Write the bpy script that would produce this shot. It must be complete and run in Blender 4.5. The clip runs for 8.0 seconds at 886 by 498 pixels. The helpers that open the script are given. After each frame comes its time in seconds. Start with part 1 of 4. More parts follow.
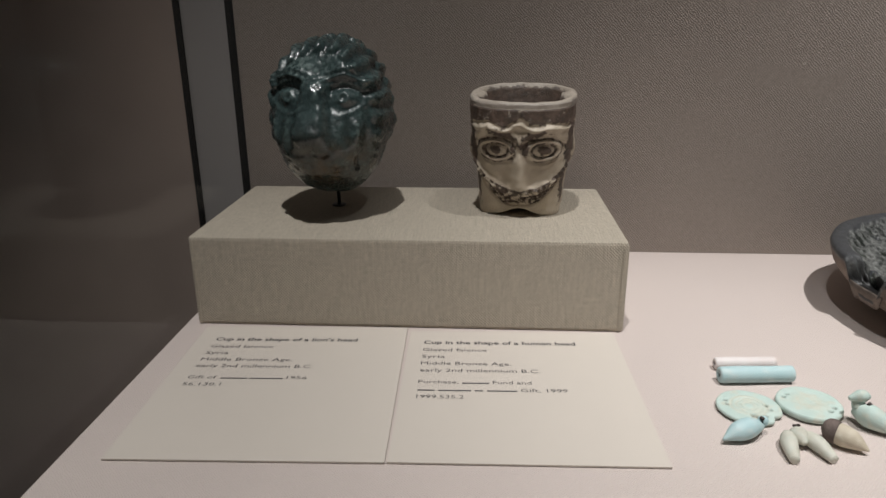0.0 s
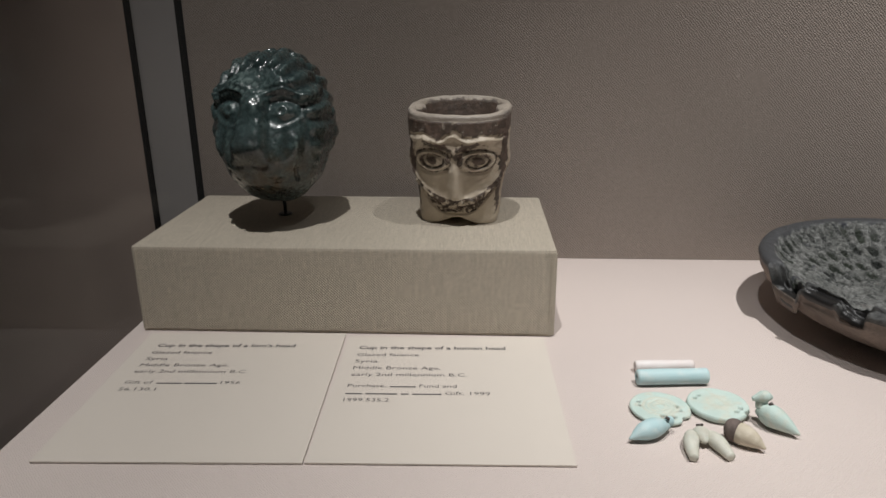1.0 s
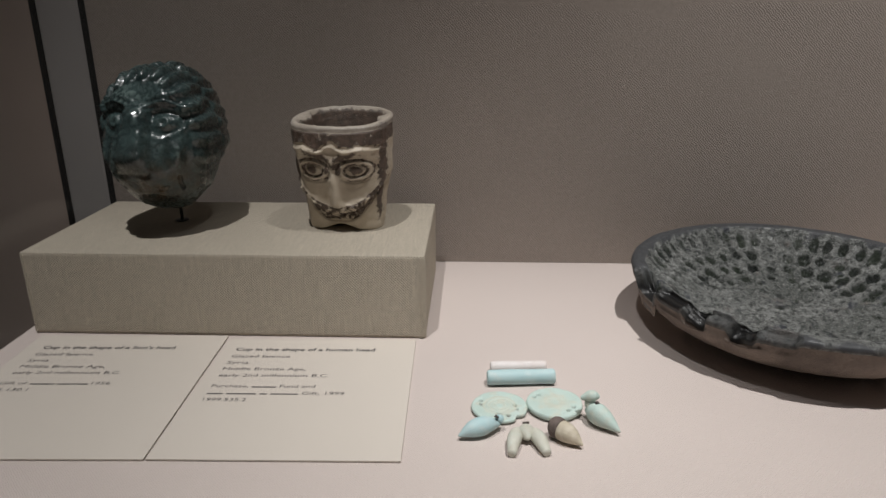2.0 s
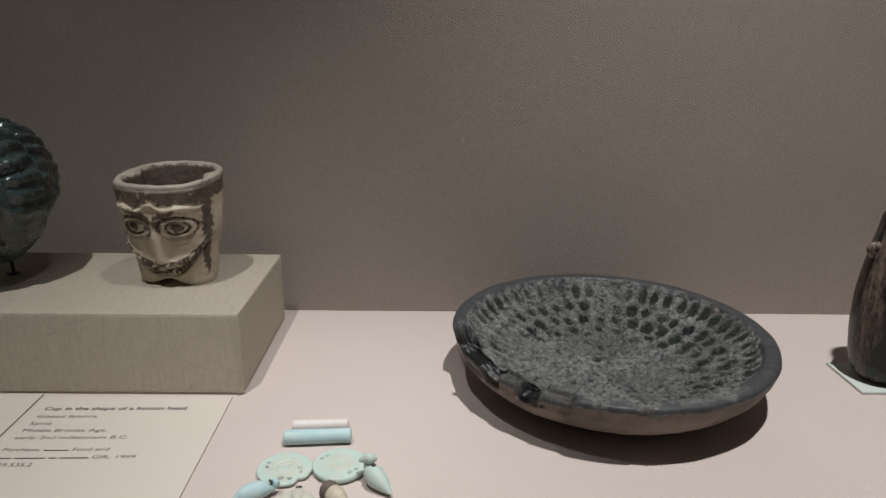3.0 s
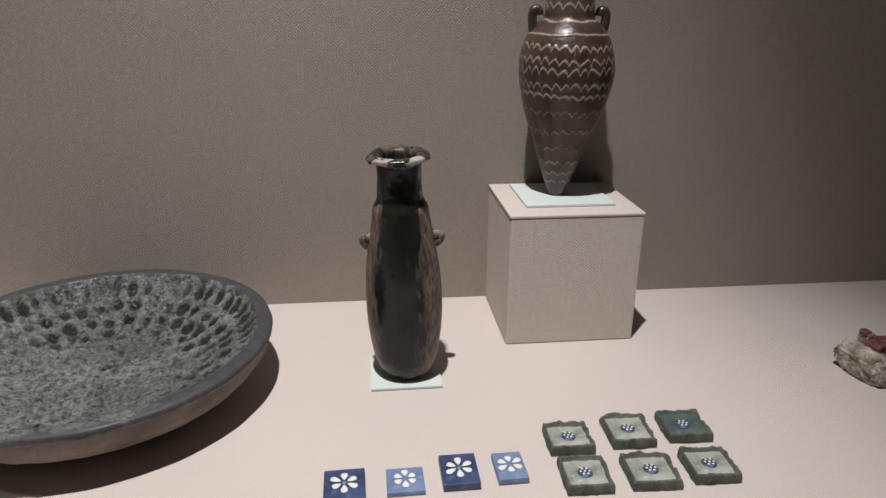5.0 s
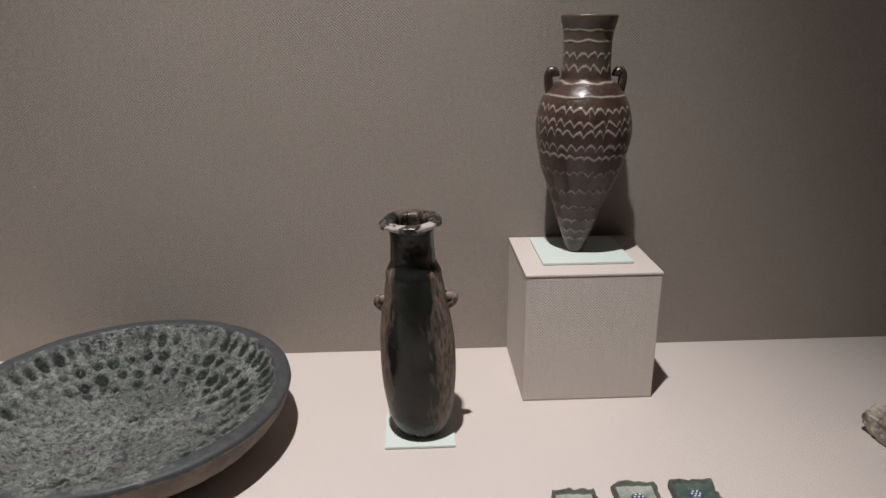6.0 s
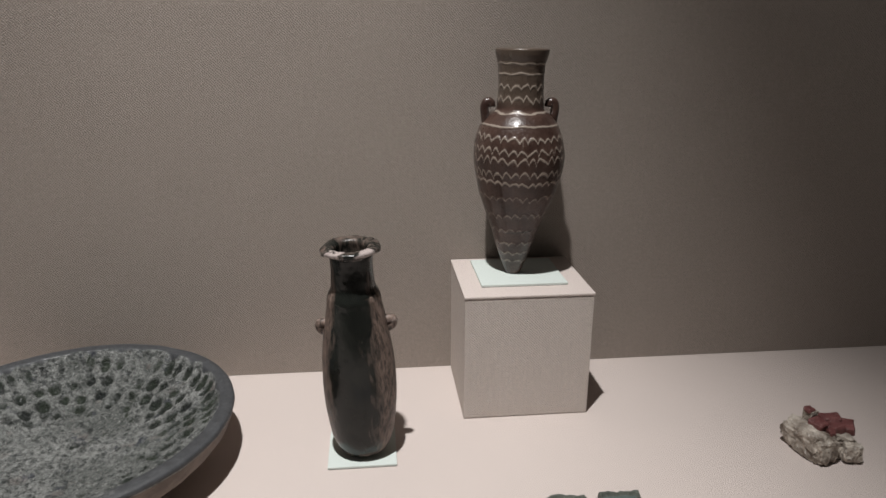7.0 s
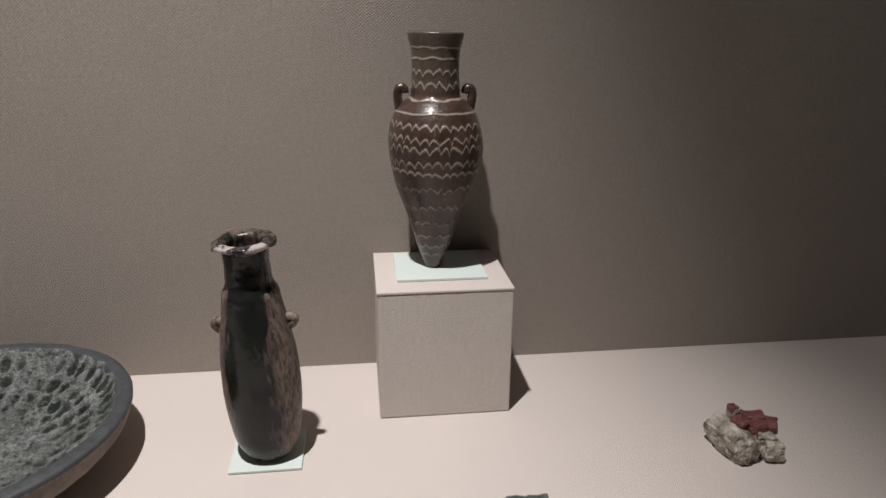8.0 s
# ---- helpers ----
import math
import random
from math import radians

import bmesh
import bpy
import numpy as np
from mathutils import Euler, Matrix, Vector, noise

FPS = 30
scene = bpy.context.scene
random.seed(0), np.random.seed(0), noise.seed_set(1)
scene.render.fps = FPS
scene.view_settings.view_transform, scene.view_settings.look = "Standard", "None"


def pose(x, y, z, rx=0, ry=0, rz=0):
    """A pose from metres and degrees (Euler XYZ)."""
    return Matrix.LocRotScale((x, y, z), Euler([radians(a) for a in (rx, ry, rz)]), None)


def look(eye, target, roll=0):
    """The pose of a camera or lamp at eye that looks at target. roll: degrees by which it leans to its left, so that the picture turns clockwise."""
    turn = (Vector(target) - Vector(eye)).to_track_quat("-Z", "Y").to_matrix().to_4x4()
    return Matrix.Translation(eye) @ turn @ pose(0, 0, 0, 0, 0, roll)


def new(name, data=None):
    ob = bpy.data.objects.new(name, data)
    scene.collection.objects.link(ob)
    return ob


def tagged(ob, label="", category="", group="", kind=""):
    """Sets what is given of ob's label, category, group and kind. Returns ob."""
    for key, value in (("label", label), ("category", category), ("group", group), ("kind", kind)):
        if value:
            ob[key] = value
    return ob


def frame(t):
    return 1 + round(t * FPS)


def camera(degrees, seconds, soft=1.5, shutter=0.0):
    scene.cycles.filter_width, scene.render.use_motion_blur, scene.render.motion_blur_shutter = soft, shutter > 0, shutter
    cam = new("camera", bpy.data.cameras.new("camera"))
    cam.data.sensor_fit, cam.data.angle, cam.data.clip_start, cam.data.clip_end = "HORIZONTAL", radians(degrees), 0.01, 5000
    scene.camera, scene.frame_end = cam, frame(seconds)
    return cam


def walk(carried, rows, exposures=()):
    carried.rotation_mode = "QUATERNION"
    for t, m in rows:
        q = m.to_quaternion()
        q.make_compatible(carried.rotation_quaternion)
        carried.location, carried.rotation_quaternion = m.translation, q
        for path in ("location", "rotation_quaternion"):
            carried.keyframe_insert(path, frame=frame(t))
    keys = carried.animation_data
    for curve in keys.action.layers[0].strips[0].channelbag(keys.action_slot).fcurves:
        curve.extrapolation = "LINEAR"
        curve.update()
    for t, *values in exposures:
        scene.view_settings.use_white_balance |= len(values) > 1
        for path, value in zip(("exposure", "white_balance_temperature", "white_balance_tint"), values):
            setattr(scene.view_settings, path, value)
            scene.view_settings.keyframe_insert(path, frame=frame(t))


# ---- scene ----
cam = camera(65.7, 8.0)
PATH = [
    (0, (0.0493, -0.4074, 0.1966), (0.0204, 0.0642, 0.0330), -0.33),
    (0.5, (0.0677, -0.4102, 0.2004), (0.0430, 0.0620, 0.0379), -0.36),
    (1, (0.0871, -0.4186, 0.2028), (0.0639, 0.0545, 0.0428), -0.32),
    (1.2, (0.0967, -0.4215, 0.2039), (0.0737, 0.0517, 0.0443), -0.30),
    (2.3, (0.2072, -0.4406, 0.2191), (0.1904, 0.0322, 0.0574), -0.18),
    (2.5, (0.2324, -0.4457, 0.2220), (0.2206, 0.0286, 0.0642), -0.06),
    (2.7, (0.2574, -0.4446, 0.2229), (0.2468, 0.0317, 0.0709), 0.29),
    (3, (0.2744, -0.4335, 0.2410), (0.2796, 0.0448, 0.0952), 0.70),
    (3.3, (0.2978, -0.4049, 0.2482), (0.3269, 0.0755, 0.1127), 1.24),
    (3.5, (0.3067, -0.3888, 0.2476), (0.3489, 0.0902, 0.1104), 1.18),
    (3.8, (0.3296, -0.3779, 0.2477), (0.3941, 0.0974, 0.1064), 0.95),
    (4, (0.3600, -0.3733, 0.2470), (0.4419, 0.0979, 0.1012), 1.09),
    (4.2, (0.4153, -0.3760, 0.2530), (0.4989, 0.0911, 0.0953), 0.85),
    (4.5, (0.5001, -0.3889, 0.2484), (0.5849, 0.0759, 0.0850), 0.95),
    (4.7, (0.5427, -0.3970, 0.2476), (0.6177, 0.0663, 0.0751), 0.95),
    (5.8, (0.6110, -0.4107, 0.2880), (0.6308, 0.0619, 0.1260), -0.64),
    (6, (0.6065, -0.4037, 0.2836), (0.6268, 0.0702, 0.1253), -0.52),
    (6.5, (0.6123, -0.4050, 0.2920), (0.6455, 0.0685, 0.1348), -0.25),
    (7, (0.6200, -0.4186, 0.2968), (0.6698, 0.0559, 0.1473), 0.15),
    (7.5, (0.6365, -0.4142, 0.2967), (0.6927, 0.0603, 0.1493), 0.19),
    (7.8, (0.6573, -0.4069, 0.2990), (0.7119, 0.0652, 0.1436), 0.34),
    (8, (0.6777, -0.4026, 0.2922), (0.7366, 0.0687, 0.1361), 0.31),
]
EXPOSURES = [(0.0, -0.32), (1.2, -0.34), (2.5, -0.54), (3.0, -0.50), (3.5, -0.27), (4.0, -0.19), (4.7, -0.11), (6.0, -0.14), (8.0, -0.04)]
walk(cam, [(t, look(eye, target, roll)) for t, eye, target, roll in PATH], EXPOSURES)

# ---- light ----
world = bpy.data.worlds.new("gallery")
world.use_nodes = True
scene.world = world
world.node_tree.nodes["Background"].inputs["Color"].default_value = (1.0, 0.93, 0.86, 1)
world.node_tree.nodes["Background"].inputs["Strength"].default_value = 0.05


def spot(name, eye, target, watts, angle, blend, size, colour):
    lamp = bpy.data.lights.new(name, "SPOT")
    lamp.energy, lamp.spot_size, lamp.spot_blend, lamp.shadow_soft_size, lamp.color = watts, radians(angle), blend, size, colour
    ob = new(name, lamp)
    ob.matrix_world = look(eye, target)
    return ob


WARM = (1.0, 0.985, 0.975)
spot("case_spot_main", (0.50, -0.29, 1.33), (0.51, -0.01, 0.0), 86, 50, 1.0, 0.016, WARM)
# no separate lamp: fill added to lengthen the main spot's tail to the right
spot("case_spill_fill", (0.50, -0.29, 1.34), (0.92, -0.01, 0.0), 14, 84, 1.0, 0.016, WARM)
spot("case_spot_end", (-0.03, -0.36, 1.33), (-0.04, -0.09, 0.0), 58, 39, 1.0, 0.016, WARM)


# ---- materials ----
class Nodes:
    """Short calls for building one node material."""

    def __init__(self, name):
        self.mat = bpy.data.materials.new(name)
        self.mat.use_nodes = True
        self.tree = self.mat.node_tree
        self.bsdf = self.tree.nodes["Principled BSDF"]

    def add(self, kind, settings=None, **links):
        node = self.tree.nodes.new(kind)
        for key, value in (settings or {}).items():
            setattr(node, key, value)
        for key, value in links.items():
            self.put(node, key.replace("_", " "), value)
        return node

    def put(self, node, key, value):
        socket = node.inputs[int(key[1:])] if key[0] == "i" and key[1:].isdigit() else node.inputs[key]
        if hasattr(value, "is_output"):
            self.tree.links.new(value, socket)
        elif isinstance(value, bpy.types.Node):
            self.tree.links.new(value.outputs[0], socket)
        else:
            socket.default_value = value

    def math(self, op, a, b=0.0, clamp=False):
        return self.add("ShaderNodeMath", {"operation": op, "use_clamp": clamp}, i0=a, i1=b).outputs[0]

    def noise(self, vector, scale, detail=4.0, rough=0.55):
        return self.add("ShaderNodeTexNoise", Vector=vector, Scale=scale, Detail=detail, Roughness=rough).outputs[0]

    def band(self, value, low, high):
        """0 below low, 1 above high."""
        node = self.add("ShaderNodeMapRange", {"clamp": True}, Value=value)
        node.inputs[1].default_value, node.inputs[2].default_value = low, high
        return node.outputs[0]

    def mix(self, factor, a, b):
        node = self.add("ShaderNodeMix", {"data_type": "RGBA"})
        self.put(node, "i0", factor), self.put(node, "i6", rgba(a)), self.put(node, "i7", rgba(b))
        return node.outputs[2]

    def where(self):
        return self.add("ShaderNodeTexCoord").outputs["Object"]

    def mask(self):
        """The three colour masks that the mesh carries: pigment, and painted shade in places."""
        split = self.add("ShaderNodeSeparateColor", Color=self.add("ShaderNodeAttribute", {"attribute_name": "mask"}).outputs["Color"])
        return split.outputs

    def bump(self, height, strength, distance):
        return self.add("ShaderNodeBump", Height=height, Strength=strength, Distance=distance).outputs[0]

    def done(self, **values):
        for key, value in values.items():
            self.put(self.bsdf, key.replace("_", " "), rgba(value) if key == "Base_Color" else value)
        return self.mat


def rgba(value):
    return (*value, 1.0) if isinstance(value, tuple) and len(value) == 3 else value


def fabric(name, colour, thread, relief, slub=0.25, contrast=0.35, dots=0.4, loose=3.0):
    """Plain-weave cloth in metres of the UV map: thread is the spacing of the threads."""
    n = Nodes(name)
    uv = n.add("ShaderNodeUVMap").outputs[0]
    drift = n.add("ShaderNodeTexNoise", Vector=uv, Scale=0.30 / thread, Detail=2.0).outputs["Color"]
    bent = n.add("ShaderNodeVectorMath", {"operation": "MULTIPLY_ADD"}, i0=drift, i1=(thread * loose,) * 3, i2=uv).outputs[0]
    axes = n.add("ShaderNodeSeparateXYZ", Vector=bent).outputs
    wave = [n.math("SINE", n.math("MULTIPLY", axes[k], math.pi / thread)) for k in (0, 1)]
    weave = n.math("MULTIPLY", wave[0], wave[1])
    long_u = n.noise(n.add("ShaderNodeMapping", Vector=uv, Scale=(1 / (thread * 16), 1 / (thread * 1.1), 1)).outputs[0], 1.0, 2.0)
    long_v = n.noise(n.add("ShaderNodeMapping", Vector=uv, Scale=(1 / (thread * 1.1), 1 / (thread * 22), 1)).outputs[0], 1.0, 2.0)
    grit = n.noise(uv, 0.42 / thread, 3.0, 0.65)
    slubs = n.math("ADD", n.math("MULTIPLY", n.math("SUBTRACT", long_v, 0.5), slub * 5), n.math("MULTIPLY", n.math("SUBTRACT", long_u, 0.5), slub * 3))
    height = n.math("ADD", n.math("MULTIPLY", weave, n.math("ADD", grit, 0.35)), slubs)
    # weave height also tints the cloth: thread colour plus shade in the gaps
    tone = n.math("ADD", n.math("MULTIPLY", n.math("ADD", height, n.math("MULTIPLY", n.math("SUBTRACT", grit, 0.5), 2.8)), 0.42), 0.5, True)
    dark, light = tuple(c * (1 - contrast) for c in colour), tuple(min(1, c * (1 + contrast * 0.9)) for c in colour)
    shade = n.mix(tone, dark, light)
    stain = n.band(n.noise(uv, 9.0, 5.0, 0.6), 0.3, 0.75)
    shade = n.mix(n.math("MULTIPLY", stain, 0.16), shade, tuple(c * 0.72 for c in colour))
    knots = n.math("MULTIPLY", n.band(n.noise(uv, 0.30 / thread, 2.0), 0.60, 0.72), n.band(weave, 0.25, 0.7))
    shade = n.mix(n.math("MULTIPLY", knots, dots), shade, tuple(min(0.9, c * 1.75) for c in colour))
    lint = n.band(n.noise(uv, 170.0, 1.0), 0.775, 0.81)
    shade = n.mix(n.math("MULTIPLY", lint, 0.6), shade, tuple(min(0.9, c * 1.5) for c in colour))
    relief_height = n.math("ADD", height, n.math("MULTIPLY", lint, 1.5))
    return n.done(Base_Color=shade, Roughness=0.9, Specular_IOR_Level=0.15, Normal=n.bump(relief_height, relief, thread * 0.5))


def plain(name, colour, roughness=0.5, speckle=0.15, scale=400.0, metal=0.0, relief=0.1):
    n = Nodes(name)
    at = n.where()
    grain = n.noise(at, scale, 5.0)
    broad = n.noise(at, scale * 0.08, 3.0)
    tone = n.math("ADD", n.math("MULTIPLY", grain, 0.6), n.math("MULTIPLY", broad, 0.4))
    shade = n.mix(n.band(tone, 0.3, 0.7), tuple(c * (1 - speckle) for c in colour), tuple(min(1, c * (1 + speckle)) for c in colour))
    return n.done(Base_Color=shade, Roughness=roughness, Metallic=metal, Normal=n.bump(grain, relief, 0.0004))


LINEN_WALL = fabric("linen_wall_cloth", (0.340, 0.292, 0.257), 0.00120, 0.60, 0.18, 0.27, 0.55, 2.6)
LINEN_DECK = fabric("deck_cloth", (0.64, 0.560, 0.520), 0.00075, 0.5, 0.06, 0.13, 0.0)
LINEN_RISER = fabric("riser_cloth", (0.545, 0.485, 0.395), 0.00100, 0.9, 0.36, 0.36, 0.95, 1.2)
LINEN_BLOCK = fabric("block_cloth", (0.63, 0.560, 0.512), 0.00112, 0.8, 0.26, 0.28, 0.85, 2.0)
CARD = plain("card_board", (0.62, 0.565, 0.50), 0.75, 0.03, 900.0, relief=0.03)
INK = plain("printed_ink", (0.110, 0.102, 0.100), 0.7, 0.1)
MAT_BOARD = plain("pale_green_board", (0.60, 0.655, 0.62), 0.7, 0.03, 700.0, relief=0.03)
DARK_PANEL = plain("dark_brown_paint", (0.400, 0.325, 0.280), 0.55, 0.08, 30.0, relief=0.02)
POST = plain("grey_painted_metal", (0.37, 0.350, 0.335), 0.45, 0.06, 120.0, relief=0.03)
GASKET = plain("black_rubber", (0.008, 0.008, 0.008), 0.6)
GALLERY = plain("gallery_paint", (0.10, 0.095, 0.09), 0.8, 0.08, 6.0)
STEEL = plain("dark_steel", (0.05, 0.05, 0.05), 0.4, 0.1, 300.0, 0.8)


def clear_pane(name, shine):
    n = Nodes(name)
    clear = n.add("ShaderNodeBsdfTransparent")
    gloss = n.add("ShaderNodeBsdfGlossy", Roughness=0.01)
    mixed = n.add("ShaderNodeMixShader", Fac=shine)
    n.put(mixed, "i1", clear), n.put(mixed, "i2", gloss)
    n.tree.links.new(mixed.outputs[0], n.tree.nodes["Material Output"].inputs[0])
    return n.mat


PANE = clear_pane("clear_glass", 0.035)
END_PANE = clear_pane("end_glass", 0.028)


# ---- building helpers ----
def linked(name, bm_or_mesh, material, parent=None, label=""):
    if isinstance(bm_or_mesh, bmesh.types.BMesh):
        mesh = bpy.data.meshes.new(name)
        bm_or_mesh.to_mesh(mesh)
        bm_or_mesh.free()
    else:
        mesh = bm_or_mesh
    for m in material if isinstance(material, (list, tuple)) else [material]:
        mesh.materials.append(m)
    ob = new(name, mesh)
    if parent:
        ob.parent = parent
    return tagged(ob, label)


part = linked


def thing(name, m, label, category, group="", kind=""):
    ob = new(name)
    ob.empty_display_size = 0.01
    ob.matrix_world = m
    return tagged(ob, label, category, group, kind)


def metre_uv(mesh):
    """A UV map in metres, laid on each face by its main direction."""
    layer = mesh.uv_layers.new(name="metres")
    for poly in mesh.polygons:
        k = max(range(3), key=lambda i: abs(poly.normal[i]))
        a, b = ((1, 2), (0, 2), (0, 1))[k]
        for i in poly.loop_indices:
            co = mesh.vertices[mesh.loops[i].vertex_index].co
            layer.data[i].uv = (co[a], co[b])


def smooth(mesh):
    for poly in mesh.polygons:
        poly.use_smooth = True


def slab(x0, x1, y0, y1, z0, z1, bevel=0.0, segments=2):
    bm = bmesh.new()
    bmesh.ops.create_cube(bm, size=1.0, matrix=Matrix.Translation(((x0 + x1) / 2, (y0 + y1) / 2, (z0 + z1) / 2)) @ Matrix.Diagonal((x1 - x0, y1 - y0, z1 - z0, 1)))
    if bevel:
        bmesh.ops.bevel(bm, geom=bm.edges[:], offset=bevel, segments=segments, affect="EDGES", profile=0.6)
    return bm


def boxed(name, material, bounds, parent=None, label="", bevel=0.0):
    ob = linked(name, slab(*bounds, bevel), material, parent, label)
    metre_uv(ob.data)
    return ob


def sheet(rows, closed=True, masks=None, slots=None):
    """A mesh from rows of points (a grid), closed round each row; masks and material slots per point."""
    count = len(rows[0])
    points = [p for row in rows for p in row]
    faces, face_slots = [], []
    for r in range(len(rows) - 1):
        for c in range(count if closed else count - 1):
            d = (c + 1) % count
            faces.append((r * count + c, r * count + d, (r + 1) * count + d, (r + 1) * count + c))
            if slots:
                face_slots.append(slots[r])
    mesh = bpy.data.meshes.new("sheet")
    mesh.from_pydata([tuple(p) for p in points], [], faces)
    if slots:
        mesh.polygons.foreach_set("material_index", face_slots)
    if masks:
        layer = mesh.color_attributes.new("mask", "FLOAT_COLOR", "POINT")
        layer.data.foreach_set("color", [v for row in masks for m in row for v in (*m, 1.0)])
    smooth(mesh)
    mesh.update()
    return mesh


def along(knots, count):
    """Points evenly along a smooth line through knots."""
    pts = np.array(knots, float)
    t = np.r_[0, np.cumsum(np.linalg.norm(np.diff(pts, axis=0), axis=1))]
    slope = np.gradient(pts, t, axis=0)
    out = []
    for s in np.linspace(0, t[-1], count):
        i = min(np.searchsorted(t, s, "right") - 1, len(t) - 2)
        h = t[i + 1] - t[i]
        u = (s - t[i]) / h
        out.append((2 * u**3 - 3 * u**2 + 1) * pts[i] + (u**3 - 2 * u**2 + u) * h * slope[i] + (3 * u**2 - 2 * u**3) * pts[i + 1] + (u**3 - u**2) * h * slope[i + 1])
    return np.array(out)


def turned(profile, seg):
    """Rows of points of a body turned about z, from (radius, height) pairs."""
    ring = [(math.cos(2 * math.pi * k / seg), math.sin(2 * math.pi * k / seg)) for k in range(seg)]
    return [[(r * c, r * s, z) for c, s in ring] for r, z in profile]


def tube(path, radii, seg=12):
    """A closed, capped tube along a path of points."""
    rows = []
    path = [Vector(p) for p in path]
    for i, p in enumerate(path):
        way = (path[min(i + 1, len(path) - 1)] - path[max(i - 1, 0)]).normalized()
        side = way.cross(Vector((0.13, 0.31, 0.94))).normalized()
        up = side.cross(way)
        r = radii[i] if isinstance(radii, (list, tuple)) else radii
        rows.append([p + r * (math.cos(2 * math.pi * k / seg) * side + math.sin(2 * math.pi * k / seg) * up) for k in range(seg)])
    rows = [[path[0]] * seg, *rows, [path[-1]] * seg]
    return sheet(rows)


def flat_mask(mesh, value=(0.0, 0.0, 0.0)):
    layer = mesh.color_attributes.new("mask", "FLOAT_COLOR", "POINT")
    layer.data.foreach_set("color", [*value, 1.0] * len(mesh.vertices))
    return mesh


def bell(x, width):
    return math.exp(-((x / width) ** 2))


def rough3(p, scale, seed=0.0):
    return noise.noise(Vector((p[0] * scale + seed, p[1] * scale - seed, p[2] * scale + 2 * seed)))


# ---- the case ----
DECK_X, WALL_Y = (-0.146, 1.60), 0.159
tagged(boxed("floor", LINEN_DECK, (-0.1478, 1.60, -0.28, WALL_Y + 0.03, -0.03, -0.0002)), "pinkish cream cloth-covered deck of a display case", "deck", kind="structure")
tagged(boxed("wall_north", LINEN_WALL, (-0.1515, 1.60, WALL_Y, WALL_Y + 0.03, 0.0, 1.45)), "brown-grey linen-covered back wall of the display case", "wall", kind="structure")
end_pane = tagged(boxed("window_2", END_PANE, (-0.1535, -0.1482, -0.28, WALL_Y - 0.002, -0.03, 1.45)), "clear glass end of the display case with faint reflections", "glass pane", kind="structure")
end_pane.visible_shadow = False
tagged(boxed("trim", GASKET, (-0.1600, -0.1518, 0.1640, 0.1950, -0.03, 1.45)), "black rubber strip between post and cloth wall", "trim", kind="structure")
tagged(boxed("post", POST, (-0.1988, -0.1602, 0.1660, 0.2100, -0.95, 1.45), bevel=0.0035), "grey painted metal post at the case corner", "post", kind="structure")
tagged(boxed("trim", GASKET, (-0.2040, -0.1990, 0.1665, 0.2100, -0.95, 1.45)), "black rubber strip beside the case post", "trim", kind="structure")
tagged(boxed("wall_beside", DARK_PANEL, (-1.60, -0.2042, 0.1670, 0.2100, -0.95, 1.45)), "plain dark brown wall beyond the glass end", "wall", kind="structure")
tagged(boxed("wall_east", GALLERY, (1.60, 1.63, -0.28, WALL_Y + 0.03, -0.03, 1.45)), "plain end wall of the display case", "wall", kind="structure")
tagged(boxed("ceiling", GALLERY, (-0.1535, 1.63, -0.28, WALL_Y + 0.03, 1.45, 1.48)), "plain top of the display case", "ceiling", kind="structure")
tagged(boxed("wall_plinth", GALLERY, (-0.1535, 1.63, -0.30, WALL_Y + 0.03, -0.95, -0.032)), "plain base below the display case", "base", kind="structure")
window = tagged(boxed("window_1", PANE, (-0.1535, 1.63, -0.292, -0.286, -0.03, 1.48)), "clear front glass of the display case", "glass pane", kind="structure")
window.visible_shadow = False
# the dim gallery in front of the case
tagged(boxed("gallery_floor", GALLERY, (-2.5, 4.0, -4.0, 0.40, -1.0, -0.952)), "plain dark gallery floor", "floor", kind="structure")
tagged(boxed("wall_south", GALLERY, (-2.5, 4.0, -4.1, -4.0, -1.0, 2.4)), "plain dark gallery wall", "wall", kind="structure")


# ---- cloth-covered supports ----
def riser_block():
    ob = thing("display_riser", pose(0, 0.069, 0), "low rectangular riser covered in coarse grey-beige linen", "riser")
    body = boxed("body", LINEN_RISER, (-0.140, 0.140, -0.069, 0.069, 0.0, 0.061), ob, bevel=0.0022)
    for x, y in ((-0.1375, -0.0693), (0.1375, -0.0693)):
        boxed("seam", LINEN_RISER, (x - 0.0006, x + 0.0006, y - 0.0004, y + 0.0012, 0.001, 0.0585), ob, "folded cloth seam")
    for y in (-0.0675,):
        boxed("seam", LINEN_RISER, (0.1392, 0.1404, y - 0.0005, y + 0.0005, 0.001, 0.0585), ob, "folded cloth seam")
    return ob


def cube_block():
    ob = thing("display_block", pose(0.740, 0.1125, 0), "cube-shaped display block covered in cream linen", "display block")
    boxed("body", LINEN_BLOCK, (-0.0522, 0.0498, -0.0475, 0.0455, 0.0, 0.1029), ob, bevel=0.0012)
    boxed("top", LINEN_DECK, (-0.0527, 0.0503, -0.0480, 0.0455, 0.1030, 0.1052), ob, "smooth cloth-covered top board", bevel=0.0007)
    return ob


riser_block(), cube_block()


def board(m, w, d, h, label):
    ob = linked("mat", slab(-w / 2, w / 2, -d / 2, d / 2, 0, h, 0.0004), MAT_BOARD)
    ob.matrix_world = m
    return tagged(ob, label, "mat")


board(pose(0.6072, 0.0309, 0.0002), 0.0495, 0.0483, 0.0018, "pale green square mat under the dark glass bottle")
board(pose(0.7386, 0.1162, 0.1054), 0.0700, 0.0640, 0.0020, "pale green square mat under the patterned glass vase")


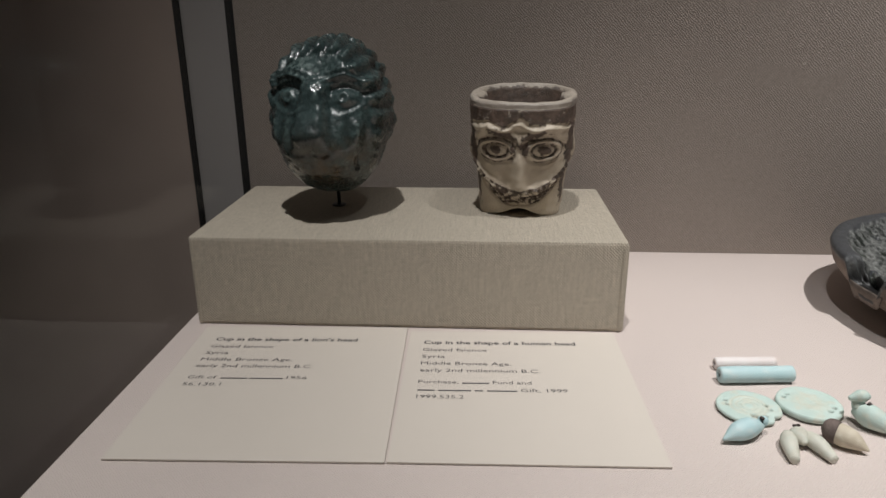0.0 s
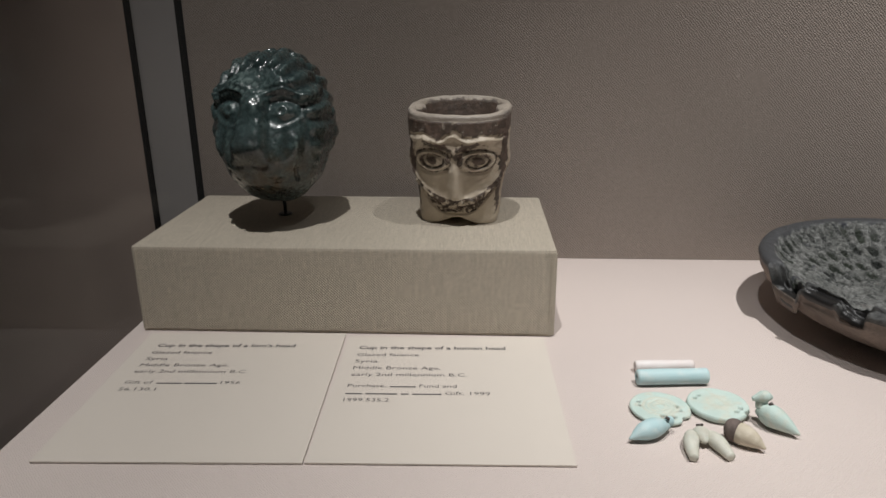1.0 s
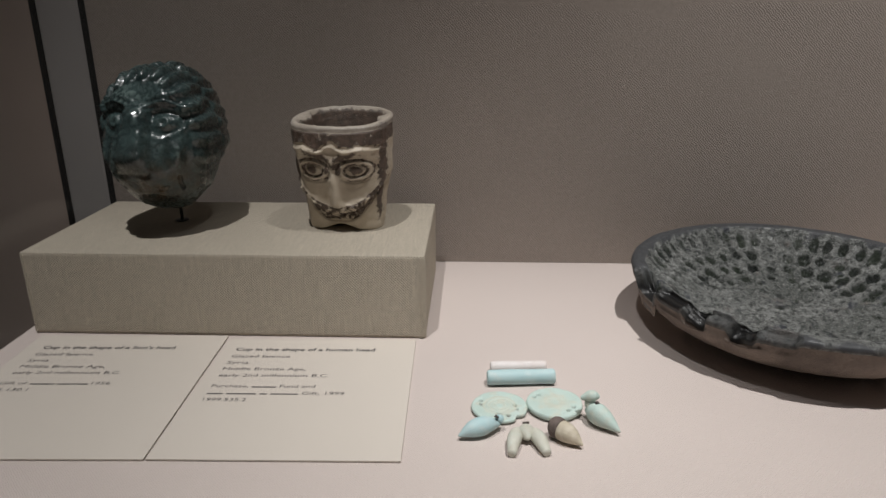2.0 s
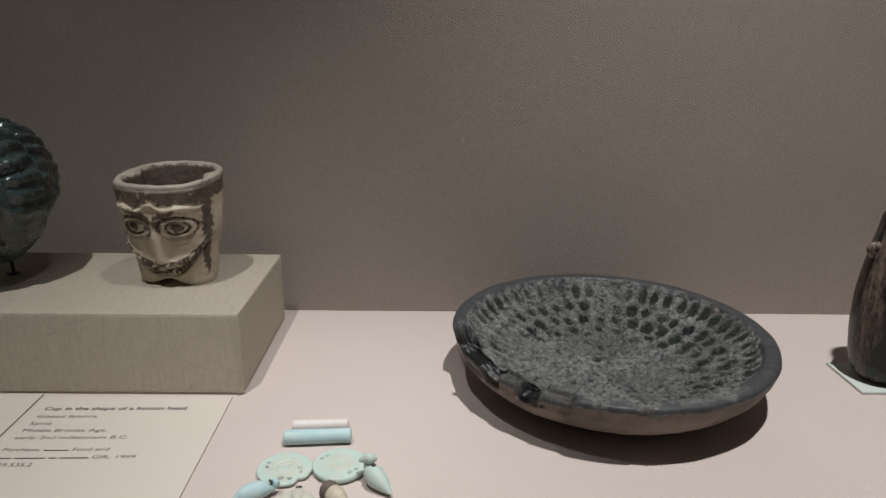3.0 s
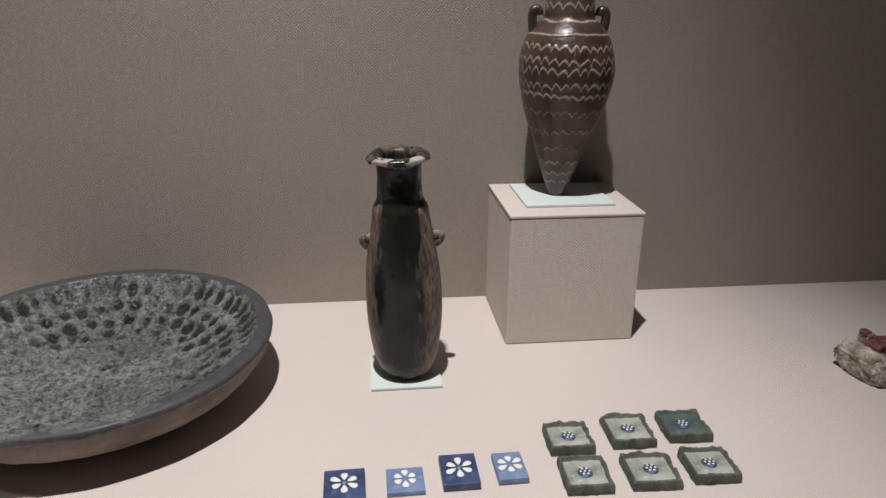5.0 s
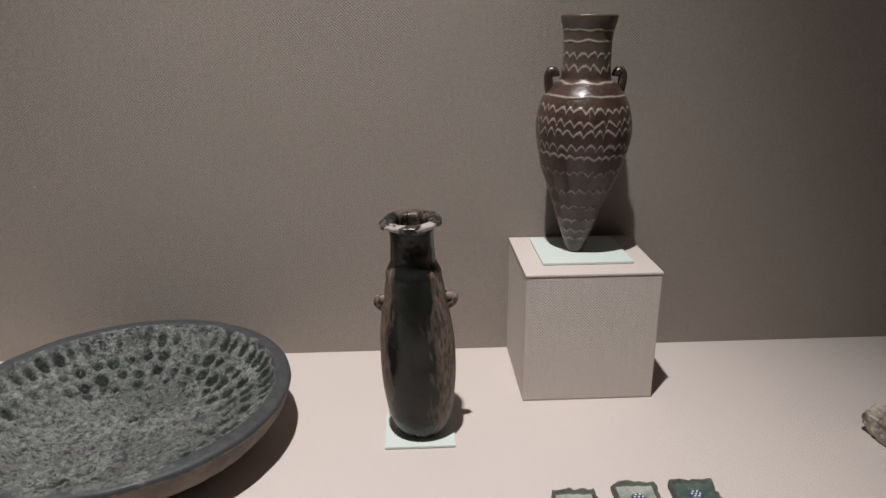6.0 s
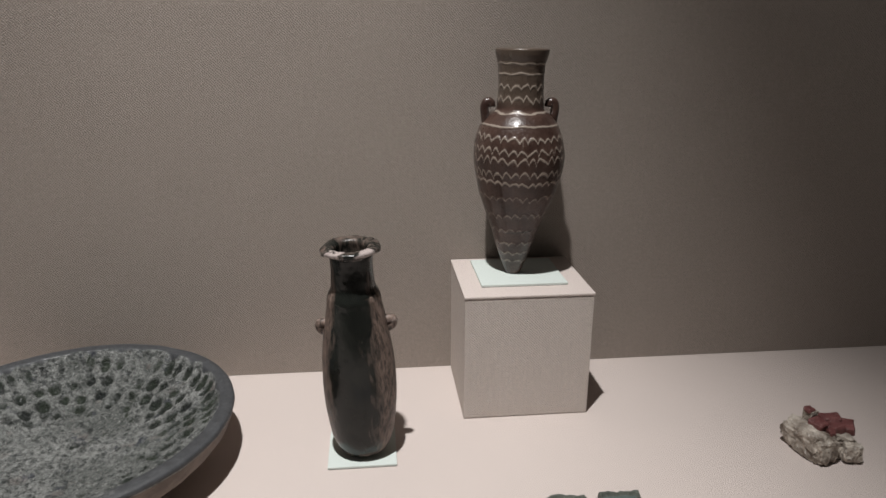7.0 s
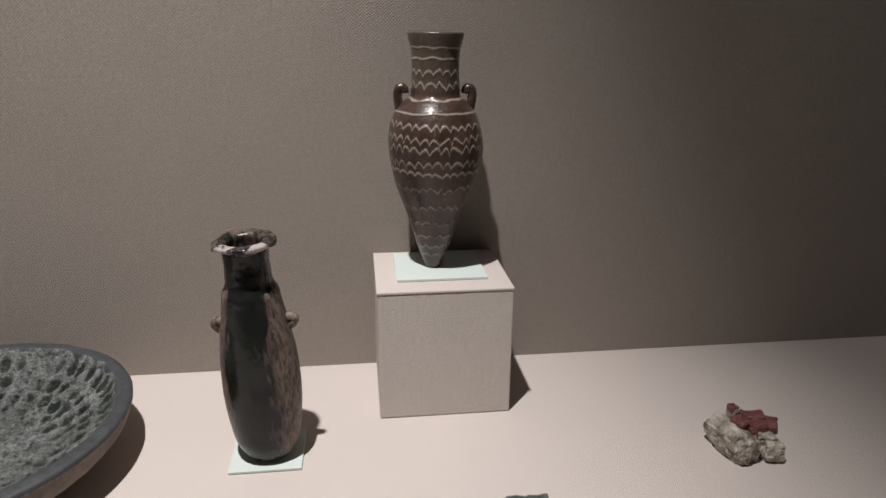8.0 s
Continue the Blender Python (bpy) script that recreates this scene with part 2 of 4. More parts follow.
# ---- label cards ----
def writing(text, width, height, heavy):
    curve = bpy.data.curves.new("line", "FONT")
    curve.body, curve.size, curve.resolution_u, curve.offset = text, 1.0, 2, heavy
    ob = new("line", curve)
    mesh = bpy.data.meshes.new_from_object(ob.evaluated_get(bpy.context.evaluated_depsgraph_get()))
    bpy.data.objects.remove(ob)
    xs = [v.co.x for v in mesh.vertices]
    low, span = min(xs), max(xs) - min(xs)
    for v in mesh.vertices:
        v.co = ((v.co.x - low) * width / span, v.co.y * height, 0.0)
    return mesh


def bars(spans, height):
    bm = bmesh.new()
    for a, b in spans:
        bmesh.ops.create_grid(bm, x_segments=1, y_segments=1, size=0.5, matrix=Matrix.Translation(((a + b) / 2, height / 2, 0)) @ Matrix.Diagonal((b - a, height, 1, 1)))
    return bm


def label_card(m, w, d, lines, label):
    ob = linked("label_card", slab(0, w, 0, d, 0, 0.0010, 0.0002), CARD)
    ob.matrix_world = m
    tagged(ob, label, "label card", "label cards")
    for x, y, pieces, height in lines:
        for start, what, width in pieces:
            mesh = writing(what, width, height, 0.022 if height > CAP else 0.0) if what else bars([(0, width)], 0.0013)
            line = part("line", mesh, INK, ob, "printed line of dark text" if what else "printed dark bar")
            line.location = (x + start, y, 0.00112)
    return ob


CAP = 0.0056
label_card(pose(-0.1265, -0.1480, 0.0002, 0, 0, 1.8), 0.1322, 0.1420, [
    (0.0120, 0.1210, [(0, "Cup in the shape of a lion's head", 0.0900)], CAP * 1.12),
    (0.0120, 0.1115, [(0, "Glazed faience", 0.0390)], CAP),
    (0.0120, 0.1030, [(0, "Syria", 0.0140)], CAP),
    (0.0120, 0.0948, [(0, "Middle Bronze Age,", 0.0550)], CAP),
    (0.0120, 0.0868, [(0, "early 2nd millennium B.C.", 0.0685)], CAP),
    (0.0120, 0.0738, [(0, "Gift of", 0.0165), (0.0190, "", 0.0150), (0.0355, "", 0.0190), (0.0565, "1956", 0.0115)], CAP * 0.92),
    (0.0120, 0.0660, [(0, "56.130.1", 0.0215)], CAP * 0.92),
], "cream card with dark print about a lion's-head cup")
label_card(pose(0.0066, -0.1436, 0.0002, 0, 0, 1.3), 0.1300, 0.1370, [
    (0.0095, 0.1186, [(0, "Cup in the shape of a human head", 0.0940)], CAP * 1.12),
    (0.0095, 0.1090, [(0, "Glazed faience", 0.0390)], CAP),
    (0.0095, 0.1004, [(0, "Syria", 0.0140)], CAP),
    (0.0095, 0.0920, [(0, "Middle Bronze Age,", 0.0530)], CAP),
    (0.0095, 0.0838, [(0, "early 2nd millennium B.C.", 0.0690)], CAP),
    (0.0095, 0.0708, [(0, "Purchase,", 0.0225), (0.0245, "", 0.0150), (0.0415, "Fund and", 0.0215)], CAP * 0.92),
    (0.0095, 0.0628, [(0, "", 0.0095), (0.0115, "", 0.0180), (0.0315, "", 0.0045), (0.0380, "", 0.0165), (0.0565, "Gift, 1999", 0.0255)], CAP * 0.92),
    (0.0095, 0.0552, [(0, "1999.535.2", 0.0255)], CAP * 0.92),
], "cream card with dark print about a human-head cup")


# ---- glazes and glass ----
def lion_glaze():
    n = Nodes("dark_teal_glaze")
    at, mask = n.where(), n.mask()
    broad, fine, spots = n.noise(at, 55.0, 5.0, 0.6), n.noise(at, 340.0, 4.0), n.noise(at, 900.0, 2.0)
    shade = n.mix(n.band(broad, 0.35, 0.68), (0.016, 0.027, 0.028), (0.055, 0.086, 0.084))
    shade = n.mix(n.math("MULTIPLY", n.band(fine, 0.52, 0.72), 0.35), shade, (0.075, 0.145, 0.138))
    # mask 0: dark pupils and pits, and groove shade put into the colour
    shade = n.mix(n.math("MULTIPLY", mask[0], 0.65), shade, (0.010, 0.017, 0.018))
    shade = n.mix(n.math("MULTIPLY", n.math("MULTIPLY", mask[1], n.band(n.noise(at, 120.0, 4.0), 0.30, 0.60)), 0.95), shade, (0.070, 0.042, 0.017))
    # mask 2: pale brow patch, and highlights painted on the ridges
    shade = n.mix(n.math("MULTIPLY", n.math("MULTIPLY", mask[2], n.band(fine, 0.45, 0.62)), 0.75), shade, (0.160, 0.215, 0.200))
    shade = n.mix(n.band(spots, 0.70, 0.74), shade, (0.008, 0.008, 0.012))
    height = n.math("ADD", n.math("MULTIPLY", fine, 0.7), n.math("MULTIPLY", spots, 0.5))
    return n.done(Base_Color=shade, Roughness=n.math("ADD", n.math("MULTIPLY", fine, 0.35), 0.10), Coat_Weight=0.5, Coat_Roughness=0.12, Normal=n.bump(height, 0.5, 0.0009))


def cup_faience():
    n = Nodes("cream_and_brown_faience")
    at, mask = n.where(), n.mask()
    broad, fine = n.noise(at, 45.0, 5.0, 0.6), n.noise(at, 420.0, 4.0)
    cream = n.mix(n.band(broad, 0.35, 0.7), (0.46, 0.385, 0.29), (0.66, 0.580, 0.47))
    worn = n.math("ADD", mask[0], n.math("MULTIPLY", n.math("SUBTRACT", n.noise(at, 230.0, 6.0, 0.75), 0.52), 2.6))
    shade = n.mix(n.math("MULTIPLY", n.band(worn, 0.30, 0.54), 0.92), cream, n.mix(n.band(n.noise(at, 160.0, 5.0, 0.7), 0.35, 0.68), (0.028, 0.017, 0.013), (0.125, 0.078, 0.060)))
    shade = n.mix(n.math("MULTIPLY", mask[1], 0.8), shade, (0.30, 0.265, 0.235))
    # mask 2 darkens the inside, standing in for shade within the cup
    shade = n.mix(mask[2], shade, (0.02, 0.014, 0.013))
    return n.done(Base_Color=shade, Roughness=n.math("ADD", n.math("MULTIPLY", fine, 0.3), 0.32), Normal=n.bump(n.math("ADD", n.math("ADD", fine, broad), n.band(worn, 0.36, 0.60)), 0.7, 0.0009))


def dish_glaze():
    n = Nodes("blistered_dark_glaze")
    at, mask = n.where(), n.mask()
    broad, mid, fine = n.noise(at, 38.0, 5.0, 0.65), n.noise(at, 240.0, 5.0, 0.7), n.noise(at, 800.0, 4.0, 0.7)
    crust = n.mix(n.band(mid, 0.34, 0.66), (0.040, 0.045, 0.042), (0.400, 0.410, 0.392))
    crust = n.mix(n.math("MULTIPLY", n.band(n.noise(at, 24.0, 3.0), 0.45, 0.68), 0.6), crust, (0.075, 0.085, 0.076))
    crust = n.mix(n.math("MULTIPLY", n.band(fine, 0.57, 0.67), 0.7), crust, (0.60, 0.59, 0.56))
    crust = n.mix(n.math("MULTIPLY", n.band(n.noise(at, 150.0, 5.0, 0.7), 0.53, 0.62), 0.80), crust, (0.020, 0.024, 0.023))
    crust = n.mix(n.math("MULTIPLY", n.band(n.noise(at, 60.0, 3.0), 0.62, 0.72), 0.5), crust, (0.200, 0.165, 0.150))
    crust = n.mix(n.math("MULTIPLY", n.band(n.noise(at, 75.0, 3.0), 0.62, 0.72), 0.4), crust, (0.045, 0.050, 0.085))
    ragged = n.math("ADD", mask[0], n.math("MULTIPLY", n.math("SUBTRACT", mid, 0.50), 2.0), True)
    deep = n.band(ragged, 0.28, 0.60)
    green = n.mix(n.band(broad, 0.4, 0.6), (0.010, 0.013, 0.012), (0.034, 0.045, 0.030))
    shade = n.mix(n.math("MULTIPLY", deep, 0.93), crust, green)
    rim = n.mix(n.band(mid, 0.4, 0.7), (0.036, 0.038, 0.041), (0.068, 0.071, 0.076))
    rim = n.mix(n.math("MULTIPLY", n.band(broad, 0.50, 0.62), 0.6), rim, (0.034, 0.035, 0.038))
    rim = n.mix(n.band(fine, 0.68, 0.74), rim, (0.34, 0.34, 0.34))
    shade = n.mix(mask[1], shade, rim)
    shade = n.mix(mask[2], shade, (0.006, 0.006, 0.006))
    glossy = n.math("SUBTRACT", 0.60, n.math("MULTIPLY", deep, 0.30))
    glossy = n.math("SUBTRACT", glossy, n.math("MULTIPLY", n.band(fine, 0.58, 0.68), 0.25))
    glossy = n.math("SUBTRACT", glossy, n.math("MULTIPLY", mask[2], 0.16), True)
    height = n.math("ADD", n.math("ADD", n.math("MULTIPLY", mid, 2.2), broad), n.math("MULTIPLY", fine, 0.8))
    strength = n.math("SUBTRACT", 1.0, n.math("MULTIPLY", n.math("MAXIMUM", mask[1], mask[2]), 0.80))
    return n.done(Base_Color=shade, Roughness=glossy, Coat_Weight=0.06, Coat_Roughness=0.2, Normal=n.bump(height, strength, 0.0022))


def dish_clay():
    n = Nodes("rough_brown_underside")
    at = n.where()
    broad, fine = n.noise(at, 35.0, 5.0, 0.6), n.noise(at, 500.0, 5.0, 0.7)
    shade = n.mix(n.band(broad, 0.35, 0.65), (0.120, 0.094, 0.077), (0.260, 0.208, 0.172))
    shade = n.mix(n.math("MULTIPLY", n.band(fine, 0.5, 0.7), 0.6), shade, (0.085, 0.068, 0.058))
    return n.done(Base_Color=shade, Roughness=0.75, Normal=n.bump(fine, 0.6, 0.0012))


def bottle_glass():
    n = Nodes("weathered_black_glass")
    at, mask = n.where(), n.mask()
    long = n.add("ShaderNodeMapping", Vector=at, Scale=(1.0, 1.0, 0.28)).outputs[0]
    broad, fine = n.noise(at, 60.0, 5.0, 0.65), n.noise(long, 420.0, 5.0, 0.7)
    black = n.mix(n.band(broad, 0.3, 0.7), (0.007, 0.008, 0.007), (0.018, 0.020, 0.017))
    crust = n.mix(n.band(fine, 0.35, 0.68), (0.075, 0.050, 0.040), (0.270, 0.200, 0.165))
    edge = n.math("ADD", mask[0], n.math("MULTIPLY", n.math("SUBTRACT", n.noise(long, 110.0, 5.0, 0.65), 0.5), 1.5))
    rust = n.band(edge, 0.34, 0.72)
    shade = n.mix(n.math("MULTIPLY", rust, n.band(fine, 0.30, 0.52)), black, crust)
    pale = n.math("ADD", mask[1], n.math("MULTIPLY", n.math("SUBTRACT", n.noise(at, 170.0, 4.0), 0.5), 1.2))
    shade = n.mix(n.band(pale, 0.5, 0.62), shade, (0.40, 0.34, 0.32))
    gloss = n.math("ADD", n.math("MULTIPLY", rust, 0.28), n.math("ADD", n.math("MULTIPLY", fine, 0.12), 0.16))
    return n.done(Base_Color=shade, Roughness=gloss, Specular_IOR_Level=0.35, Normal=n.bump(n.math("ADD", fine, broad), n.math("ADD", n.math("MULTIPLY", rust, 0.35), 0.06), 0.0010))


def vase_glass():
    n = Nodes("trailed_brown_glass")
    at, mask = n.where(), n.mask()
    broad, fine = n.noise(at, 50.0, 5.0, 0.6), n.noise(at, 480.0, 4.0)
    brown = n.mix(n.band(broad, 0.35, 0.65), (0.036, 0.019, 0.015), (0.082, 0.048, 0.037))
    brown = n.mix(mask[1], brown, n.mix(broad, (0.062, 0.042, 0.031), (0.125, 0.096, 0.074)))
    brown = n.mix(n.math("MULTIPLY", n.band(fine, 0.58, 0.72), 0.35), brown, (0.16, 0.11, 0.09))
    trail = n.math("ADD", mask[0], n.math("MULTIPLY", n.math("SUBTRACT", n.noise(at, 260.0, 6.0, 0.7), 0.5), 1.7))
    shade = n.mix(n.math("MULTIPLY", n.band(trail, 0.30, 0.70), 0.66), brown, n.mix(broad, (0.29, 0.235, 0.185), (0.48, 0.42, 0.36)))
    shade = n.mix(mask[2], shade, (0.012, 0.008, 0.007))
    return n.done(Base_Color=shade, Roughness=n.math("ADD", n.math("MULTIPLY", fine, 0.22), 0.20), Coat_Weight=0.3, Coat_Roughness=0.15, Normal=n.bump(n.math("ADD", n.math("ADD", fine, broad), mask[0]), 0.5, 0.0007))


def faience(name, light, dark, fade, roughness=0.6):
    """Matt faience with pale worn places and a tint that fades along the piece."""
    n = Nodes(name)
    at, mask = n.where(), n.mask()
    broad, fine = n.noise(at, 130.0, 4.0, 0.6), n.noise(at, 900.0, 4.0)
    shade = n.mix(n.band(broad, 0.36, 0.66), dark, light)
    shade = n.mix(n.math("MULTIPLY", n.band(n.noise(at, 210.0, 4.0), 0.52, 0.68), 0.6), shade, fade)
    shade = n.mix(mask[0], shade, (0.055, 0.04, 0.035))
    shade = n.mix(n.math("MULTIPLY", mask[1], n.band(fine, 0.3, 0.6)), shade, fade)
    return n.done(Base_Color=shade, Roughness=roughness, Normal=n.bump(n.math("ADD", fine, broad), 0.35, 0.0005))


def stone(name, dark, light, fleck, scale=260.0, roughness=0.75):
    n = Nodes(name)
    at = n.where()
    broad, fine = n.noise(at, scale * 0.4, 5.0, 0.65), n.noise(at, scale * 2.2, 5.0, 0.7)
    shade = n.mix(n.band(broad, 0.36, 0.64), dark, light)
    shade = n.mix(n.math("MULTIPLY", n.band(fine, 0.55, 0.70), 0.75), shade, fleck)
    return n.done(Base_Color=shade, Roughness=roughness, Normal=n.bump(n.math("ADD", fine, broad), 0.7, 0.0009))


LION, CUP, DISH, CLAY, BOTTLE, VASE = lion_glaze(), cup_faience(), dish_glaze(), dish_clay(), bottle_glass(), vase_glass()
TURQUOISE = faience("turquoise_faience", (0.50, 0.66, 0.67), (0.42, 0.60, 0.62), (0.62, 0.69, 0.67))
PALE_GREEN = faience("pale_green_faience", (0.54, 0.66, 0.61), (0.47, 0.59, 0.54), (0.58, 0.57, 0.47))
CREAM_GREEN = faience("cream_green_faience", (0.62, 0.62, 0.54), (0.52, 0.51, 0.43), (0.56, 0.62, 0.56))
WHITE = faience("white_faience", (0.80, 0.76, 0.74), (0.72, 0.66, 0.64), (0.68, 0.58, 0.54))
ACORN = faience("cream_faience", (0.58, 0.52, 0.40), (0.50, 0.44, 0.34), (0.68, 0.63, 0.52))
ACORN_CAP = stone("brown_faience_cap", (0.10, 0.075, 0.065), (0.17, 0.13, 0.115), (0.26, 0.21, 0.19))
NAVY = stone("dark_blue_inlay", (0.022, 0.032, 0.085), (0.055, 0.080, 0.180), (0.16, 0.22, 0.34), 120.0, 0.4)
AZURE = stone("mid_blue_inlay", (0.115, 0.170, 0.31), (0.185, 0.255, 0.41), (0.30, 0.37, 0.50), 120.0, 0.5)
IVORY = plain("white_inlay", (0.74, 0.73, 0.69), 0.55, 0.12, 500.0, relief=0.2)
GREEN_RIM = stone("dark_green_crust", (0.045, 0.052, 0.043), (0.120, 0.130, 0.108), (0.27, 0.27, 0.23), 240.0, 0.7)
GREEN_FACE = stone("grey_green_glass", (0.20, 0.215, 0.185), (0.46, 0.46, 0.41), (0.62, 0.61, 0.55), 130.0, 0.45)
GREEN_DARK = stone("dark_green_glass", (0.050, 0.075, 0.070), (0.105, 0.135, 0.125), (0.22, 0.24, 0.22), 110.0, 0.4)
ROCK = stone("pale_crusted_stone", (0.13, 0.098, 0.074), (0.56, 0.50, 0.43), (0.86, 0.82, 0.76), 170.0)
RED_STONE = stone("dark_red_stone", (0.110, 0.034, 0.033), (0.200, 0.072, 0.068), (0.34, 0.22, 0.20), 180.0, 0.5)


# ---- the lion's-head cup ----
def ramp(x, low, high):
    x = min(1.0, max(0.0, (x - low) / (high - low)))
    return x * x * (3 - 2 * x)


def lion_cup():
    a, b, rows, masks = 0.0405, 0.0515, [], []
    for i in range(181):
        v = math.pi * (i / 180 - 0.5)
        row, tint = [], []
        for k in range(320):
            f = 2 * math.pi * k / 320
            w = math.sin(v)
            ring = max(math.cos(v), 0.0) ** (0.88 if w > 0 else 0.88 - 0.18 * min(1.0, -w * 2))
            c, d = math.cos(f), math.sin(f)
            if d < 0:
                c, d = math.copysign(abs(c) ** 0.80, c), -abs(d) ** 0.60
            x, y = ring * c, ring**0.8 * d
            x *= 1.0 - 0.17 * max(0.0, -w)
            face = ramp(-y, 0.0, 0.45)
            u, out, tone, pale = x, 0.0, 0.0, 0.0
            wf = w - 0.09
            # broad muzzle with a wide flat nose and a straight bridge
            out += face * (0.0165 * bell(u, 0.52) * bell(wf + 0.26, 0.36) + 0.0050 * bell(u, 0.62) * bell(wf + 0.66, 0.25))
            bridge = ramp(0.27 - abs(u), 0.0, 0.13) * ramp(wf, -0.36, -0.10) * (1 - ramp(wf, 0.26, 0.52))
            out += face * (0.0072 * bridge)
            nose = ramp(0.26 - abs(u) - 0.9 * max(0.0, -wf - 0.13), 0.0, 0.10) * ramp(wf, -0.36, -0.24) * (1 - ramp(wf, -0.14, -0.06))
            out += face * 0.0010 * nose
            out += face * 0.0040 * bell(abs(u) - 0.34, 0.20) * bell(wf + 0.38, 0.17)
            out -= face * (0.0014 * bell(u, 0.05) * bell(wf + 0.46, 0.12) + 0.0008 * bell(wf + 0.36, 0.035) * bell(u, 0.30))
            pit = max(0.0, noise.noise(Vector((x * 8, 3.0, wf * 8))) - 0.36) * bell(wf + 0.62, 0.26)
            out -= face * 0.007 * pit
            # shade under the nose painted in, with the pits and lip groove
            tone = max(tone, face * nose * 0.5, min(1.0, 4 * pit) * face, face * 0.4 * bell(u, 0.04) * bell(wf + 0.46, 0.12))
            # eyes and brows: socket shade and lid highlights go into the masks
            for s in (-1, 1):
                du, dw = (u - s * 0.47) * a, (wf - 0.235 - 0.05 * s * (u - s * 0.47)) * b
                lid = 0.0076 - 0.0022 * max(0.0, s * du / 0.012)
                e = math.hypot(du / 0.0124, dw / lid)
                over = ramp(dw, -0.0030, 0.0020) * ramp(0.98 - abs(u), 0.0, 0.22)
                out += face * (0.0022 * bell(e, 0.55) - 0.0021 * (0.25 + 0.75 * over) * bell(e - 0.98, 0.28) + 0.0006 * bell(e - 1.30, 0.25))
                pupil = math.hypot(du + s * 0.0010, dw - 0.0004)
                out += face * (0.0008 * bell(pupil - 0.0030, 0.0009) - 0.0012 * bell(pupil, 0.0014))
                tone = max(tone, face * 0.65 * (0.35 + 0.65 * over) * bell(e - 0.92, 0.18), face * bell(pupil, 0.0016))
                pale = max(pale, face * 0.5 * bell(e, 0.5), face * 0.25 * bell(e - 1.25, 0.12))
                for lift, size in ((1.80, 0.0020), (2.25, 0.0012)):
                    out += face * over * size * bell(e - lift, 0.20)
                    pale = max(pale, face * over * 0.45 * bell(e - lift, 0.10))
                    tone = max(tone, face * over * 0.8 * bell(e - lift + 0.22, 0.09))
                # folds fanning over the cheeks below the eyes, with highlight and shade painted along them
                cheek = bell(u - s * 0.58, 0.22) * bell(wf + 0.17, 0.20)
                fold = math.sin(21 * (s * u - 0.30 * wf))
                out += face * cheek * (0.0030 + 0.0016 * fold)
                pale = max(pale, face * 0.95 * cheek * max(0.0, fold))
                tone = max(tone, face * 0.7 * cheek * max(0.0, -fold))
                # ears, low on the sides of the mane
                out += 0.0012 * bell(w + 0.16, 0.13) * bell(x - s * 0.90, 0.12) * bell(y - 0.35, 0.20)
            # two rows of flame-like locks round the face and over the crown, shade painted between them
            rim = math.hypot(u / 0.99, (w - 0.02) / 1.0) + 0.03 * noise.noise(Vector((x * 4, y * 4, w * 4)))
            upper = ramp(w, -0.45, -0.10)
            turn = math.atan2(w, u)
            depth = y if y > 0 else (rim - 1.0) * 1.2
            wobble = 1.3 * noise.noise(Vector((x * 3, y * 3, w * 3)))
            for start, stop, shift in ((-0.22, 0.12, 0.0), (0.10, 0.48, 1.7), (0.44, 0.80, 0.4)):
                band = ramp(depth, start, start + 0.06) * (1 - ramp(depth, stop - 0.05, stop)) * upper
                lock = math.sin(25 * turn + 7 * depth + shift + wobble)
                out += band * (0.0010 + 0.0017 * lock) * (1.0 - 0.6 * max(0.0, start)) * (0.45 + 0.55 * ramp(w, 0.0, 0.5))
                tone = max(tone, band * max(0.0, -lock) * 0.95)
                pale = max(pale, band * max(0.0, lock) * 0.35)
            # a knotted tuft over the brow
            out += face * 0.0028 * bell(u - 0.42, 0.15) * bell(w - 0.68, 0.12) + face * 0.0016 * bell(u + 0.22, 0.30) * bell(w - 0.66, 0.13)
            # the back is cut away below
            back = 0.054
            if y > 0 and w < -0.12:
                back *= max(0.12, 1 + (w + 0.12) * 1.10)
            p = Vector((x * a, y * (0.030 if y < 0 else back), w * b))
            way = Vector((x / a, y / 0.034, w / b)).normalized()
            p += way * (out + 0.0007 * rough3(p, 90.0) + 0.0004 * rough3(p, 300.0, 3.0) + (1 - face) * 0.0024 * rough3(p, 52.0, 7.0))
            row.append(p)
            brown = face * bell(w + 0.45, 0.32) * bell(u - 0.22, 0.60)
            # pale brow patch joined with the painted ridge highlights
            crust = max(pale, 0.9 * bell(w - 0.66, 0.17) * bell(u + 0.20, 0.42) * face)
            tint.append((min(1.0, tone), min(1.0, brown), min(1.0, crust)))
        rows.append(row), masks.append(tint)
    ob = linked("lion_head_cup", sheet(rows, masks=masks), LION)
    ob.matrix_world = pose(-0.0550, 0.0655, 0.1290, 3, 0, -9)
    return tagged(ob, "dark teal glazed faience cup shaped like a lion's head", "cup")


def mount():
    ob = thing("display_mount", pose(-0.0575, 0.0800, 0.0612), "slim dark metal stand holding up the lion cup", "stand")
    part("rod", tube([(0, 0, 0.0005), (0, 0, 0.008), (0, -0.004, 0.018), (0, -0.010, 0.028)], 0.0013), STEEL, ob)
    part("foot", sheet(turned([(0, 0), (0.0050, 0), (0.0053, 0.0004), (0.0048, 0.0008), (0, 0.0008)], 24)), STEEL, ob)
    # dark arc added under the chin, in place of the head's shaded rim
    ring = [(0.0270 * math.sin(t), -0.020 + 0.006 * math.cos(t), 0.0425 - 0.0235 * math.cos(t)) for t in np.linspace(-1.2, 1.2, 19)]
    part("chin_arc", tube([tuple(p) for p in ring], 0.0016, 8), STEEL, ob)
    return ob


